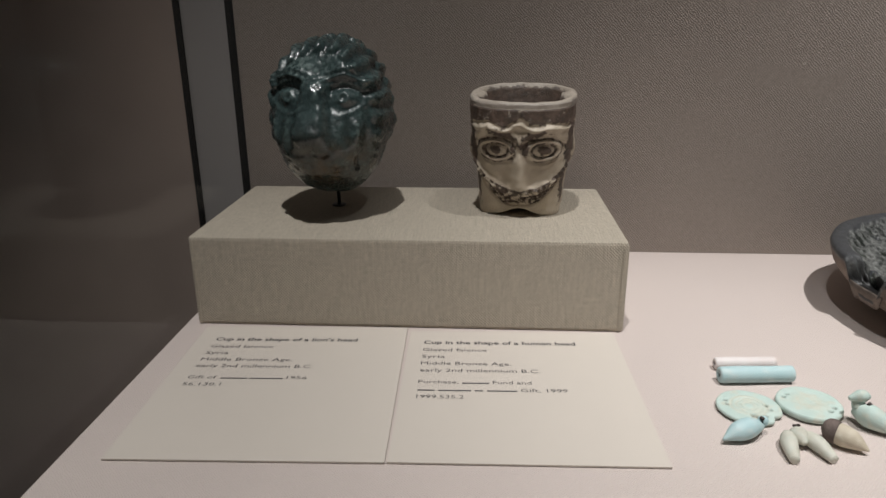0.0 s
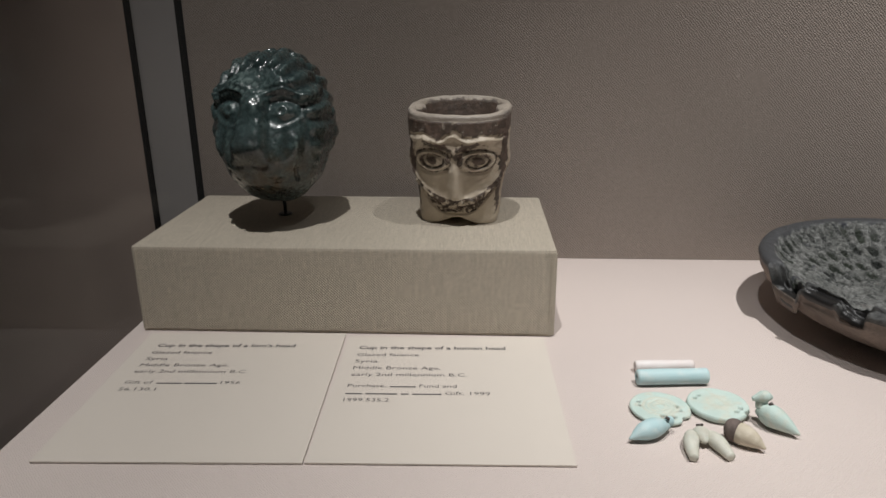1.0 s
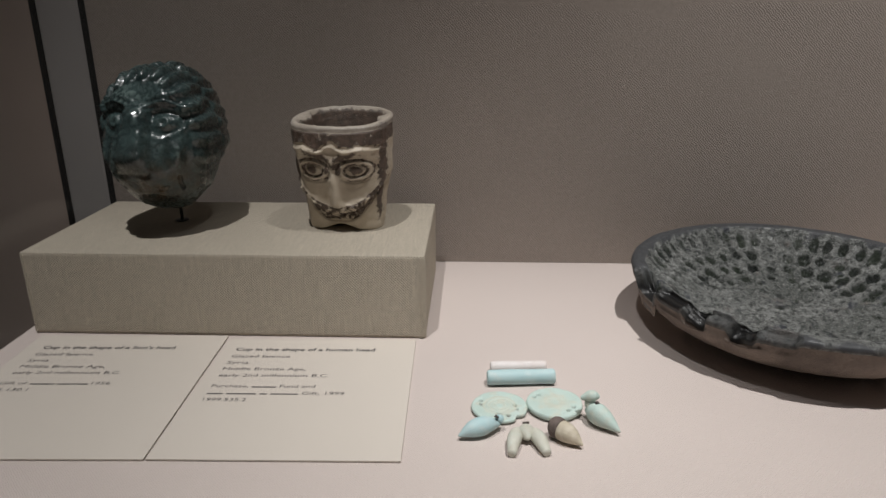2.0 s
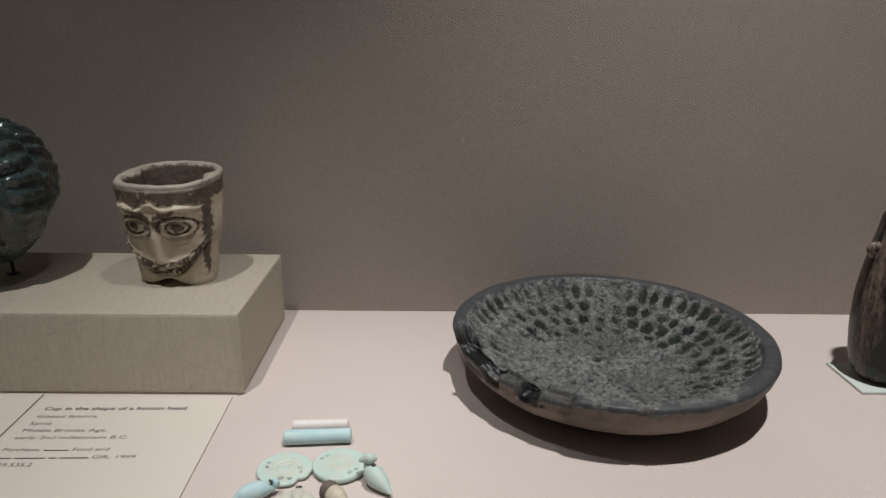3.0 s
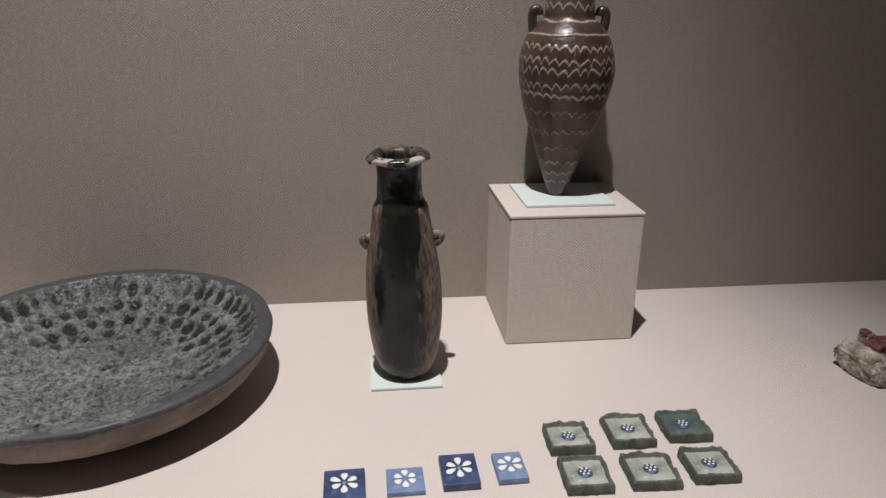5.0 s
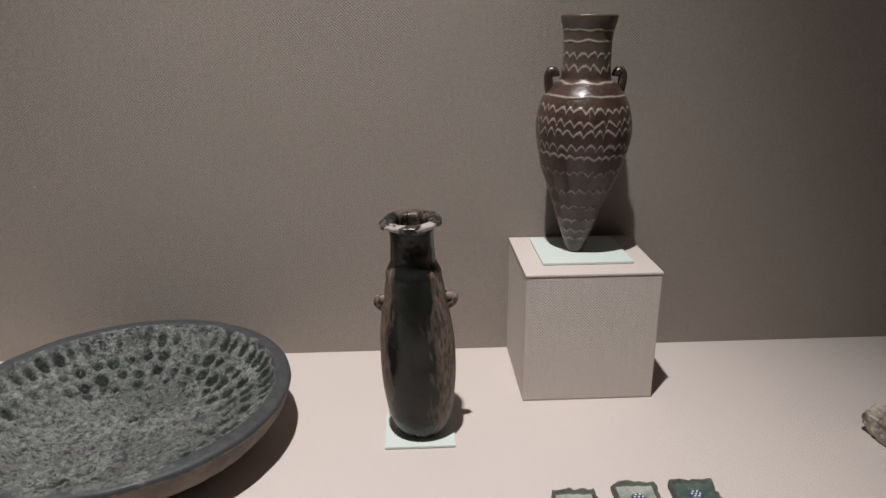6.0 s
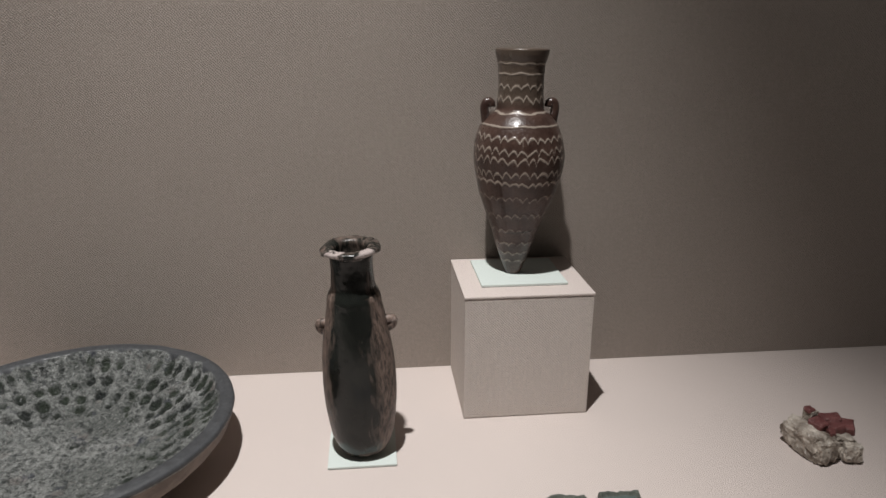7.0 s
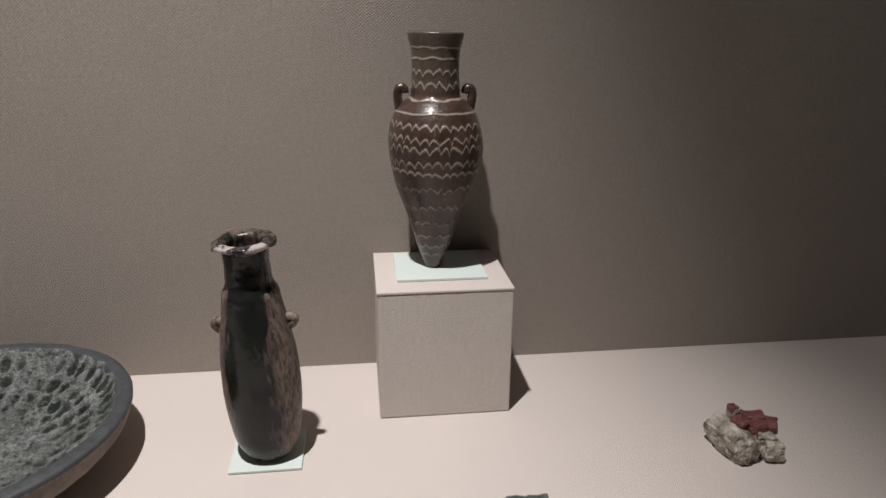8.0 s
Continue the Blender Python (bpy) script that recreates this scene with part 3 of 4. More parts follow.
# ---- the human-head cup ----
def human_cup():
    seg, high = 300, 0.0815
    widths = along([(0.0275, 0.0), (0.0288, 0.12), (0.0302, 0.30), (0.0325, 0.55), (0.0348, 0.80), (0.0356, 1.0)], 131)
    rows, masks = [], []

    def ring(a, b, f, z):
        c, s = math.cos(f), math.sin(f)
        return Vector((a * math.copysign(abs(c) ** 0.80, c), b * math.copysign(abs(s) ** 0.80, s), z))

    for i, (a, h) in enumerate(widths):
        b = a * (0.64 + 0.36 * min(1.0, h * 1.25))
        row, tint = [], []
        for k in range(seg):
            f = 2 * math.pi * k / seg
            p = ring(a, b, f, h * (high + 0.0030 * math.sin(f)))
            front = min(1.0, max(0.0, -math.sin(f)) * 1.7)
            u, out, brown, grey = p.x / a, 0.0, 0.0, 0.0
            slope = 1.0 if 0.30 < h < 0.36 else (bell(h - 0.30, 0.075) if h <= 0.30 else max(0.15, 1 - (h - 0.36) * 2.1))
            out += front * 0.0070 * bell(u, 0.13) * slope * (1 if h < 0.74 else bell(h - 0.74, 0.05))
            for s in (-1, 1):
                du, dh = (u - s * 0.46) * a, (h - 0.615) * high
                e = math.hypot(du / 0.0100, dh / 0.0066)
                out += front * (0.0016 * bell(e - 1.0, 0.17) + 0.0018 * bell(e, 0.5) - 0.0010 * bell(e - 0.74, 0.14) - 0.0010 * bell(e - 1.35, 0.20))
                brown = max(brown, front * bell(e - 1.28, 0.15) * 0.60, front * 0.70 * bell(e - 0.76, 0.13), front * bell(math.hypot(du / 0.0043, dh / 0.0040), 0.95))
                arc = h - 0.80 + 0.55 * (abs(u) - 0.45) ** 2
                out += front * 0.0020 * bell(arc, 0.035) * bell(u - s * 0.42, 0.42)
                brown = max(brown, front * bell(arc + 0.025, 0.055) * bell(u - s * 0.22, 0.40) * 0.80)
                brown = max(brown, front * 0.8 * bell(u - s * 0.13, 0.05) * bell(h - 0.66, 0.09))
                out += 0.0030 * bell(h - 0.58, 0.10) * bell(u - s * 0.98, 0.08) * bell(math.sin(f) + 0.1, 0.25)
            # cheeks, moustache and beard
            out += front * 0.0018 * bell(abs(u) - 0.42, 0.26) * bell(h - 0.36, 0.12)
            jaw = 0.05 + 0.40 * abs(u) ** 1.8
            lip = 0.250 + 0.27 * abs(u) ** 2.2
            beard = ramp(h, jaw - 0.02, jaw + 0.02) * (1 - ramp(h, lip - 0.015, lip + 0.015))
            out += front * (0.0026 * bell(h - lip + 0.02, 0.045) - 0.0018 * bell(h - jaw, 0.018))
            curl = math.sin(30 * u + 7 * rough3(p, 90.0)) * math.sin(60 * h + 14 * u + 6 * rough3(p, 130.0, 4.0))
            out += front * beard * 0.0013 * curl
            brown = max(brown, front * bell(h - jaw, 0.014) * 0.80 * ramp(abs(u), 0.1, 0.4), front * bell(h - lip, 0.012) * 0.70, front * beard * (0.52 - 0.42 * curl + 0.25 * ramp(u, 0.1, 0.6)))
            # hair over the brow and down the sides
            edge = 0.845 - 0.030 * abs(math.sin(5.5 * u)) + 0.03 * bell(u, 0.2) + 0.02 * rough3(p, 220.0, 5.0)
            out += front * 0.0016 * bell(h - edge + 0.03, 0.018)
            # brown thinned on the brow ridge: worn edge and painted highlight
            brown *= 1 - 0.85 * front * bell(h - edge + 0.03, 0.018)
            if h < 0.965:
                brown = max(brown, min(1.0, max(0.0, (h - edge) / 0.03)) * 0.80)
            side = bell(abs(u) - 0.93, 0.07) * bell(math.sin(f) + 0.36, 0.26)
            brown = max(brown, side * 0.95 * min(1.0, h * 4))
            out += front * 0.0010 * min(1.0, max(0.0, (h - edge) / 0.02)) * (1 if h < 0.96 else 0.3)
            if math.sin(f) > 0.3:
                brown = max(brown, 0.55 * min(1.0, max(0.0, (h - 0.45) / 0.2)))
            low = front * bell(u, 0.42)
            p.z += 0.0055 * low * (1 - min(1.0, h * 5))
            way = Vector((math.cos(f), math.sin(f), 0))
            p += way * (out + 0.0010 * rough3(p, 60.0) + 0.0004 * rough3(p, 240.0, 2.0))
            grey = min(1.0, max(0.0, (h - 0.955) / 0.02))
            row.append(p), tint.append((min(1.0, brown), grey, 0.0))
        rows.append(row), masks.append(tint)
    # rim, inner wall with a pierced lug at each side, and floor
    a, b = widths[-1][0], widths[-1][0] * 1.00
    for step, (inset, drop) in enumerate([(0.0010, -0.0013), (0.0026, -0.0016), (0.0044, -0.0006), (0.0052, 0.003), (0.0062, 0.02), (0.0090, 0.05), (0.0100, 0.066), (0.0200, 0.068)]):
        row, tint = [], []
        for k in range(seg):
            f = 2 * math.pi * k / seg
            lug = 0.0060 * (bell(math.sin(f) - 0.05, 0.20)) if 2 <= step <= 4 else 0.0
            level = max(0.0, 1 - max(0.0, drop) / high)
            p = ring(max(a * (0.80 + 0.20 * level) - inset - lug, 0.0004), max(b * (0.64 + 0.36 * min(1.0, level * 1.25)) * (0.84 + 0.16 * level) - inset, 0.0004), f, high + 0.0030 * math.sin(f) - drop)
            p.z += 0.0006 * rough3(p, 120.0)
            # inside tinted brown and darkened to carry the cup's inner shade
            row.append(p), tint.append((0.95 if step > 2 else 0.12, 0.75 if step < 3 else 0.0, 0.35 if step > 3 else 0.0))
        rows.append(row), masks.append(tint)
    rows.insert(0, [Vector((0, 0, 0.004))] * seg), masks.insert(0, [(0, 0, 0)] * seg)
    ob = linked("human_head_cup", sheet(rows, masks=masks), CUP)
    ob.matrix_world = pose(0.0758, 0.0735, 0.0612, 0, 0, -6) @ Matrix.Diagonal((1.02, 1.0, 1.0, 1))
    return tagged(ob, "cream faience cup with a brown-painted moulded bearded face", "cup")


lion_cup(), mount(), human_cup()


# ---- the large dish ----
def dish():
    seg = 420
    outer = along([(0.0, 0.0035), (0.040, 0.0028), (0.060, 0.0040), (0.086, 0.0110), (0.1030, 0.0222), (0.1110, 0.0335), (0.1128, 0.0392)], 40)
    lip = along([(0.1134, 0.0410), (0.1128, 0.0428), (0.1112, 0.0437), (0.1070, 0.0440), (0.1030, 0.0434)], 14)
    inner = along([(0.1020, 0.0420), (0.0965, 0.0362), (0.0830, 0.0285), (0.0660, 0.0200), (0.0450, 0.0145), (0.0220, 0.0118), (0.0, 0.0112)], 120)
    pits = []
    for radius, count, size, depth in ((0.0955, 54, 0.0038, 0.0040), (0.0805, 40, 0.0046, 0.0044), (0.0680, 33, 0.0047, 0.0042), (0.0555, 27, 0.0046, 0.0036), (0.0430, 17, 0.0042, 0.0022), (0.0300, 10, 0.0036, 0.0014)):
        for k in range(count):
            pits.append((radius + random.uniform(-0.0012, 0.0012), 2 * math.pi * (k + random.uniform(-0.10, 0.10) + (0.5 if count % 2 else 0.0)) / count, size * random.uniform(0.75, 1.15), depth * random.uniform(0.45, 1.15)))
            if radius < 0.06:
                pits[-1] = (radius + random.uniform(-0.006, 0.006), pits[-1][1] + random.uniform(-0.12, 0.12), size * random.uniform(0.6, 1.1), depth * random.uniform(0.3, 1.0))
    pits.append((0.0135, radians(103), 0.0034, 0.0050))
    chips = ((186.5, 7.5, 0.0170, 0.012), (203.0, 6.5, 0.0050, 0.008), (214.0, 4.0, 0.0080, 0.010), (231.0, 4.5, 0.0080, 0.010), (241.0, 5.0, 0.0040, 0.006), (222.0, 9.0, 0.0035, 0.007), (268.0, 2.0, 0.0012, 0.002), (62.0, 3.0, 0.0016, 0.0015), (75.0, 2.0, 0.0018, 0.001))
    by_ring = {}
    for pit in pits:
        for cell in range(int((pit[0] - 0.009) * 500), int((pit[0] + 0.009) * 500) + 1):
            by_ring.setdefault(cell, []).append(pit)
    rows, masks, slots = [], [], []
    profile = [(r, z, "under") for r, z in outer] + [(r, z, "lip") for r, z in lip] + [(r, z, "in") for r, z in inner]
    for r, z, zone in profile:
        row, tint = [], []
        for k in range(seg):
            f = 2 * math.pi * k / seg
            c, s = math.cos(f), math.sin(f)
            deg, rr, zz, pit, rimmed, broken = math.degrees(f), r, z, 0.0, 0.0, 0.0
            near_rim = min(1.0, max(0.0, (r - 0.094) / 0.004)) * min(1.0, max(0.0, (z - 0.030) / 0.006))
            for at, width, deep, back in chips:
                d = abs((deg - at + 180) % 360 - 180) / width
                d += 0.25 * noise.noise(Vector((deg * 0.5, at, r * 300)))
                bite = 1.0 / (1.0 + math.exp(min(60.0, (d - 1.0) * 14)))
                outward = min(1.0, max(0.0, (r - 0.1134 + back * 1.5) / 0.004)) if at != 186.5 else 1.0
                zz -= deep * bite * near_rim * outward
                rr -= back * 0.45 * bite * near_rim * outward
                broken = max(broken, min(1.0, 1.6 * bite * near_rim * outward) * (1.0 if deep > 0.0045 else 0.6))
            if zone == "in":
                for pr, pf, size, depth in by_ring.get(int(r * 500), ()):
                    da = (f - pf + math.pi) % (2 * math.pi) - math.pi
                    if abs(da) * pr < 0.011:
                        d2 = ((r - pr) / (size * (1.55 if pr > 0.09 else 1.10))) ** 2 + (da * pr / size) ** 2
                        if d2 < 6:
                            # the crust has filled many pits, most of all towards the chipped side
                            fill = 0.30 + 0.26 * c + 0.26 * s + 1.1 * noise.noise(Vector((pr * math.cos(pf) * 28, pr * math.sin(pf) * 28, 8.0)))
                            show = 1.0 if pr < 0.02 else min(1.0, max(0.30, fill + 0.35)) * ramp(pr, 0.02, 0.07)
                            zz -= depth * (0.35 + 0.65 * show) * math.exp(-d2 * d2)
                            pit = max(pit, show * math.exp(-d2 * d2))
                zz += 0.0016 * noise.noise(Vector((r * c * 160, r * s * 160, 0.3))) + 0.0013 * noise.noise(Vector((r * c * 420, r * s * 420, 1.3)))
                # a crack from the middle to the back of the rim
                off = abs(r * math.sin(f - radians(63 + 5 * math.sin(r * 120))))
                if math.cos(f - radians(63)) > 0 and off < 0.003:
                    zz -= 0.0010 * bell(off, 0.0012)
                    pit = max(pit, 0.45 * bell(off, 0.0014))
                if r < 0.05:
                    zz += 0.0012 * noise.noise(Vector((r * c * 90, r * s * 90, 5.0)))
            else:
                zz += 0.0003 * noise.noise(Vector((rr * c * 60, rr * s * 60, z * 60)))
                rr += 0.0007 * noise.noise(Vector((c * 5, s * 5, 2.0)))
                if zone == "under":
                    rr += 0.0007 * noise.noise(Vector((rr * c * 130, rr * s * 130, z * 200)))
            if zone == "lip" or (zone == "in" and r > 0.1012):
                rimmed = 1.0 - ramp(0.1026 + 0.0032 * noise.noise(Vector((c * 9, s * 9, 3.0))) - r, -0.0006, 0.0006) if s > -0.2 else 1.0
                # crust covers the rim along the front
                rimmed *= 1 - 0.85 * ramp(-s, 0.55, 0.85) * ramp(0.1110 - r + 0.006 * noise.noise(Vector((c * 8, s * 8, 6.0))), -0.001, 0.003) * ramp(0.62 - abs(c - 0.02), 0.0, 0.2)
            knob = bell(math.hypot(r * c + 0.0690, r * s + 0.0680), 0.0042) if zone != "under" else 0.0
            zz += 0.0045 * knob
            broken *= 1 - knob
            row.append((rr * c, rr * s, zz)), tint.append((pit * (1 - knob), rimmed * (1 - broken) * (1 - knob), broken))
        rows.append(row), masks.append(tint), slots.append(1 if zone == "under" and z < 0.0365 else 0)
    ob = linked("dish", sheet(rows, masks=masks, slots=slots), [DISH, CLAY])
    ob.matrix_world = pose(0.4012, 0.0275, -0.0021, 1.0, 0.2, 0) @ Matrix.Diagonal((1.010, 1.005, 1.03, 1))
    return tagged(ob, "large shallow dish with blistered dark green glaze and chipped rim", "dish")


dish()


# ---- the dark bottle ----
def loop_handle(reach, high, thick):
    return [(0.0, 0, -high), (reach * 0.55, 0, -high * 0.9), (reach, 0, -high * 0.35), (reach, 0, high * 0.35), (reach * 0.5, 0, high * 0.95), (0.0, 0, high)]


def bottle():
    ob = thing("glass_bottle", pose(0.6088, 0.0315, 0.0016, 3.2, -1.7, 0), "tall dark glass bottle with brown weathering and flared rim", "bottle")
    seg = 120
    profile = along([(0.0, 0.0008), (0.011, 0.0010), (0.0175, 0.0042), (0.0212, 0.0120), (0.0245, 0.0300), (0.0262, 0.0550), (0.0252, 0.0780), (0.0218, 0.1020), (0.0190, 0.1195), (0.0181, 0.1258), (0.0170, 0.1282), (0.0156, 0.1310), (0.0146, 0.1390), (0.0142, 0.1460), (0.0146, 0.1545)], 150)
    rows, masks = [], []
    for r, z in profile:
        row, tint = [], []
        for k in range(seg):
            f = 2 * math.pi * k / seg
            c, s = math.cos(f), math.sin(f)
            rr = r * (1 + 0.018 * noise.noise(Vector((c * 1.5, s * 1.5, z * 25)))) + 0.0002 * noise.noise(Vector((c * 12, s * 12, z * 300)))
            brown = bell(math.atan2(s, c) + 0.40, 0.78) * (0.95 if z < 0.128 else 0.5) + bell(abs(math.atan2(s, c)) - 2.75, 0.42) * 0.85 * (0.6 + 0.5 * bell(z - 0.09, 0.05))
            brown = max(brown, 0.55 * bell(z - 0.004, 0.008))
            row.append((rr * c, rr * s, z)), tint.append((min(1.0, brown), 0.0, 0.0))
        rows.append(row), masks.append(tint)
    part("body", sheet(rows, masks=masks), BOTTLE, ob, "black glass with brown crust down the sides")
    rows, masks = [], []
    for r, z in along([(0.0140, 0.1540), (0.0160, 0.1572), (0.0190, 0.1580), (0.0203, 0.1592), (0.0200, 0.1608), (0.0176, 0.1616), (0.0138, 0.1612), (0.0118, 0.1600), (0.0112, 0.1540), (0.0105, 0.1350)], 50):
        row, tint = [], []
        for k in range(seg):
            f = 2 * math.pi * k / seg
            c, s = math.cos(f), math.sin(f)
            droop = 0.0022 * bell(abs(math.atan2(s, c)) - 2.9, 0.30) * max(0.0, (r - 0.015) / 0.005) + 0.0018 * bell(math.atan2(s, c) + 0.15, 0.22) * max(0.0, (r - 0.015) / 0.005)
            rr = r + 0.0006 * noise.noise(Vector((c * 3, s * 3, 1.0))) + 0.0003 * noise.noise(Vector((c * 11, s * 11, z * 200)))
            row.append((rr * c, rr * s, z - droop + 0.0003 * noise.noise(Vector((c * 9, s * 9, 4.0)))))
            tint.append((0.42, 0.72 * bell(s + 0.75, 0.40) * (1 if r > 0.011 and z > 0.156 else 0), 0.0))
        rows.append(row), masks.append(tint)
    part("rim", sheet(rows, masks=masks), BOTTLE, ob, "flared uneven rim with pale weathered patches")
    for x, turn in ((0.0215, 0), (-0.0205, 180)):
        path = along([(-0.003, 0, -0.0050), (0.0020, 0, -0.0036), (0.0046, 0, -0.0006), (0.0044, 0, 0.0018), (0.0024, 0, 0.0024), (-0.003, 0, 0.0020)], 14)
        handle = part("handle", flat_mask(tube([tuple(p) for p in path], 0.0032, 14), (0.75, 0.40, 0.0)), BOTTLE, ob, "small knobbed lug handle, weathered brown")
        handle.matrix_local = pose(x, 0, 0.1030, 0, 0, turn)
    return ob


# ---- the patterned vase ----
def vase():
    ob = thing("glass_vase", pose(0.7343, 0.1140, 0.1072, 0, 0.6, 0), "brown glass vase with pale combed zigzag trails and handles", "vase")
    seg, top = 288, 0.1795
    profile = along([(0.0, 0.0006), (0.0058, 0.0008), (0.0072, 0.0035), (0.0102, 0.0115), (0.0150, 0.0250), (0.0184, 0.0365), (0.0226, 0.0485), (0.0292, 0.0660), (0.0330, 0.0830), (0.0350, 0.0990), (0.0340, 0.1110), (0.0300, 0.1225), (0.0235, 0.1305), (0.0190, 0.1340), (0.0180, 0.1400), (0.0176, 0.1560), (0.0184, 0.1690), (0.0203, 0.1755), (0.0207, 0.1785)], 300)
    lip = [(0.0202, 0.1795), (0.0180, 0.1797), (0.0162, 0.1785), (0.0155, 0.1740), (0.0150, 0.1400), (0.0145, 0.1330)]
    bands = [(0.1688, 0, 0), (0.1612, 0, 0), (0.1510, 15, 0.0022), (0.1418, 15, 0.0024), (0.1330, 0, 0), (0.1236, 0, 0), (0.1140, 30, 0.0022), (0.1052, 30, 0.0028), (0.0980, 30, 0.0032), (0.0876, 30, 0.0026), (0.0808, 30, 0.0014), (0.0680, 26, 0.0020), (0.0530, 22, 0.0020), (0.0402, 18, 0.0018), (0.0285, 14, 0.0014), (0.0200, 12, 0.0014), (0.0122, 9, 0.0010)]
    rows, masks = [], []
    for n_row, (r, z) in enumerate([*profile, *lip]):
        row, tint = [], []
        for k in range(seg):
            f = 2 * math.pi * k / seg
            c, s = math.cos(f), math.sin(f)
            lean = 0.0022 * bell(z - 0.088, 0.022)
            rr = r + (0.00025 * noise.noise(Vector((c * 4, s * 4, z * 60))) if r > 0.001 else 0)
            trail = 0.0
            for at, count, high in bands:
                wob = 0.0016 * noise.noise(Vector((c * 2.2, s * 2.2, at * 900)))
                # lower trails painted dimmer: fainter there, plus shade under the bulge
                fade = 1.0 if at > 0.079 else 0.62
                if abs(z - at) < 0.006:
                    wave = high * (abs(math.sin(0.5 * count * (f + 0.10 * noise.noise(Vector((c * 4, s * 4, at * 300)))) + at * 400)) * 2 - 1) * (0.8 + 0.5 * noise.noise(Vector((c * 6, s * 6, at * 700)))) if count else 0.0
                    gap = 0.55 + 0.6 * noise.noise(Vector((c * 3, s * 3, at * 500 + 7)))
                    trail = max(trail, fade * bell(z - at - wave - wob, 0.00115 if count else 0.0008) * min(1.0, 0.55 + gap))
            comb = bell(math.sin(15 * f), 0.16) * bell(z - 0.113, 0.007) * (0.35 + 0.5 * noise.noise(Vector((c * 5, s * 5, 3))))
            trail = max(trail, comb)
            rr += 0.0002 * trail
            olive = min(1.0, max(0.0, (z - 0.135) / 0.008))
            crack = bell(z - 0.0395 - 0.002 * c, 0.0006) * (1 if s < 0 and -0.55 < c < 0.85 else 0)
            row.append((rr * c + lean * max(0.0, c), rr * s, z)), tint.append((trail if n_row < len(profile) else 0.0, olive, crack))
        rows.append(row), masks.append(tint)
    part("body", sheet(rows, masks=masks), VASE, ob)
    for x, turn in ((0.0225, 0), (-0.0225, 180)):
        path = along([(0.0002, 0, 0.0030), (0.0010, 0, 0.0066), (0.0036, 0, 0.0070), (0.0052, 0, 0.0036), (0.0050, 0, -0.0030), (0.0052, 0, -0.0100)], 18)
        handle = part("handle", tube([tuple(p) for p in path], [0.0034] * 12 + [0.0033, 0.0031, 0.0029, 0.0026, 0.0023, 0.0018], 12), VASE, ob, "small brown loop handle")
        handle.matrix_local = pose(x, 0, 0.1330, 0, 0, turn)
    return ob


bottle(), vase()


# ---- beads and pendants ----
def tube_bead(a, b, radius, mat, label):
    ends = [Vector(a), Vector(b)]
    way = (ends[1] - ends[0]).normalized()
    side = Vector((0, 0, 1))
    across = way.cross(side)
    length = (ends[1] - ends[0]).length
    rows, masks = [], []
    for d, r in ((0.004, 0.30), (0.0, 0.32), (0.0, 0.80), (0.0004, 0.93), (0.0014, 1.0), (length * 0.3, 1.02), (length * 0.7, 0.99), (length - 0.0014, 1.0), (length - 0.0004, 0.93), (length, 0.80), (length, 0.32), (length - 0.004, 0.30)):
        row = []
        for k in range(32):
            f = 2 * math.pi * k / 32
            rr = radius * r * (1 + 0.02 * math.sin(3 * f + d * 200))
            row.append(ends[0] + way * d + rr * (math.cos(f) * side + math.sin(f) * across))
        rows.append(row), masks.append([(1.0 if r < 0.31 else (0.35 if r < 0.5 else 0.0), 0, 0)] * 32)
    return tagged(linked("tube_bead", sheet(rows, masks=masks), mat), label, "bead", "beads and pendants")


def disc_pendant(m, radius, thick, mat, label, holes, rings, bite=None):
    rows, masks, seg = [], [], 96
    profile = [(0.0, 0.0), (0.90, 0.0), (0.98, thick * 0.3), (1.0, thick * 0.6), (0.98, thick * 0.92), (0.94, thick)]
    profile += [(q, thick) for q in np.linspace(0.92, 0.0, 46)]
    for q, z in profile:
        row, tint = [], []
        for k in range(seg):
            f = 2 * math.pi * k / seg
            rr = q * radius * (1 + 0.018 * noise.noise(Vector((math.cos(f) * 2, math.sin(f) * 2, radius * 900))))
            if bite:
                d = abs((math.degrees(f) - bite + 180) % 360 - 180)
                rr *= 1 - 0.16 * bell(d, 9.0) * q**3
            x, y, zz, pit, warm = rr * math.cos(f), rr * math.sin(f), z, 0.0, 0.0
            if z >= thick * 0.9:
                for hx, hy, hr in holes:
                    d = math.hypot(x - hx, y - hy) / hr
                    if d < 3:
                        pit = max(pit, 1 / (1 + math.exp((d - 1) * 9)))
                for at, wide in rings:
                    zz += 0.00050 * bell(q - at, wide) * math.sin(1 + 2 * f + at * 30)
                    warm = max(warm, bell(q - at, wide * 1.4) * 0.9)
                zz += 0.00018 * noise.noise(Vector((x * 400, y * 400, 2))) - pit * thick * 0.75
            row.append((x, y, zz)), tint.append((pit, warm, 0))
        rows.append(row), masks.append(tint)
    ob = linked("disc_pendant", sheet(rows, masks=masks), mat)
    ob.matrix_world = m
    return tagged(ob, label, "pendant", "beads and pendants")


def drop(knots, radii, count=26):
    path = along(knots, count)
    size = np.interp(np.linspace(0, 1, count), np.linspace(0, 1, len(radii)), radii)
    return [tuple(p) for p in path], [float(v) for v in size]


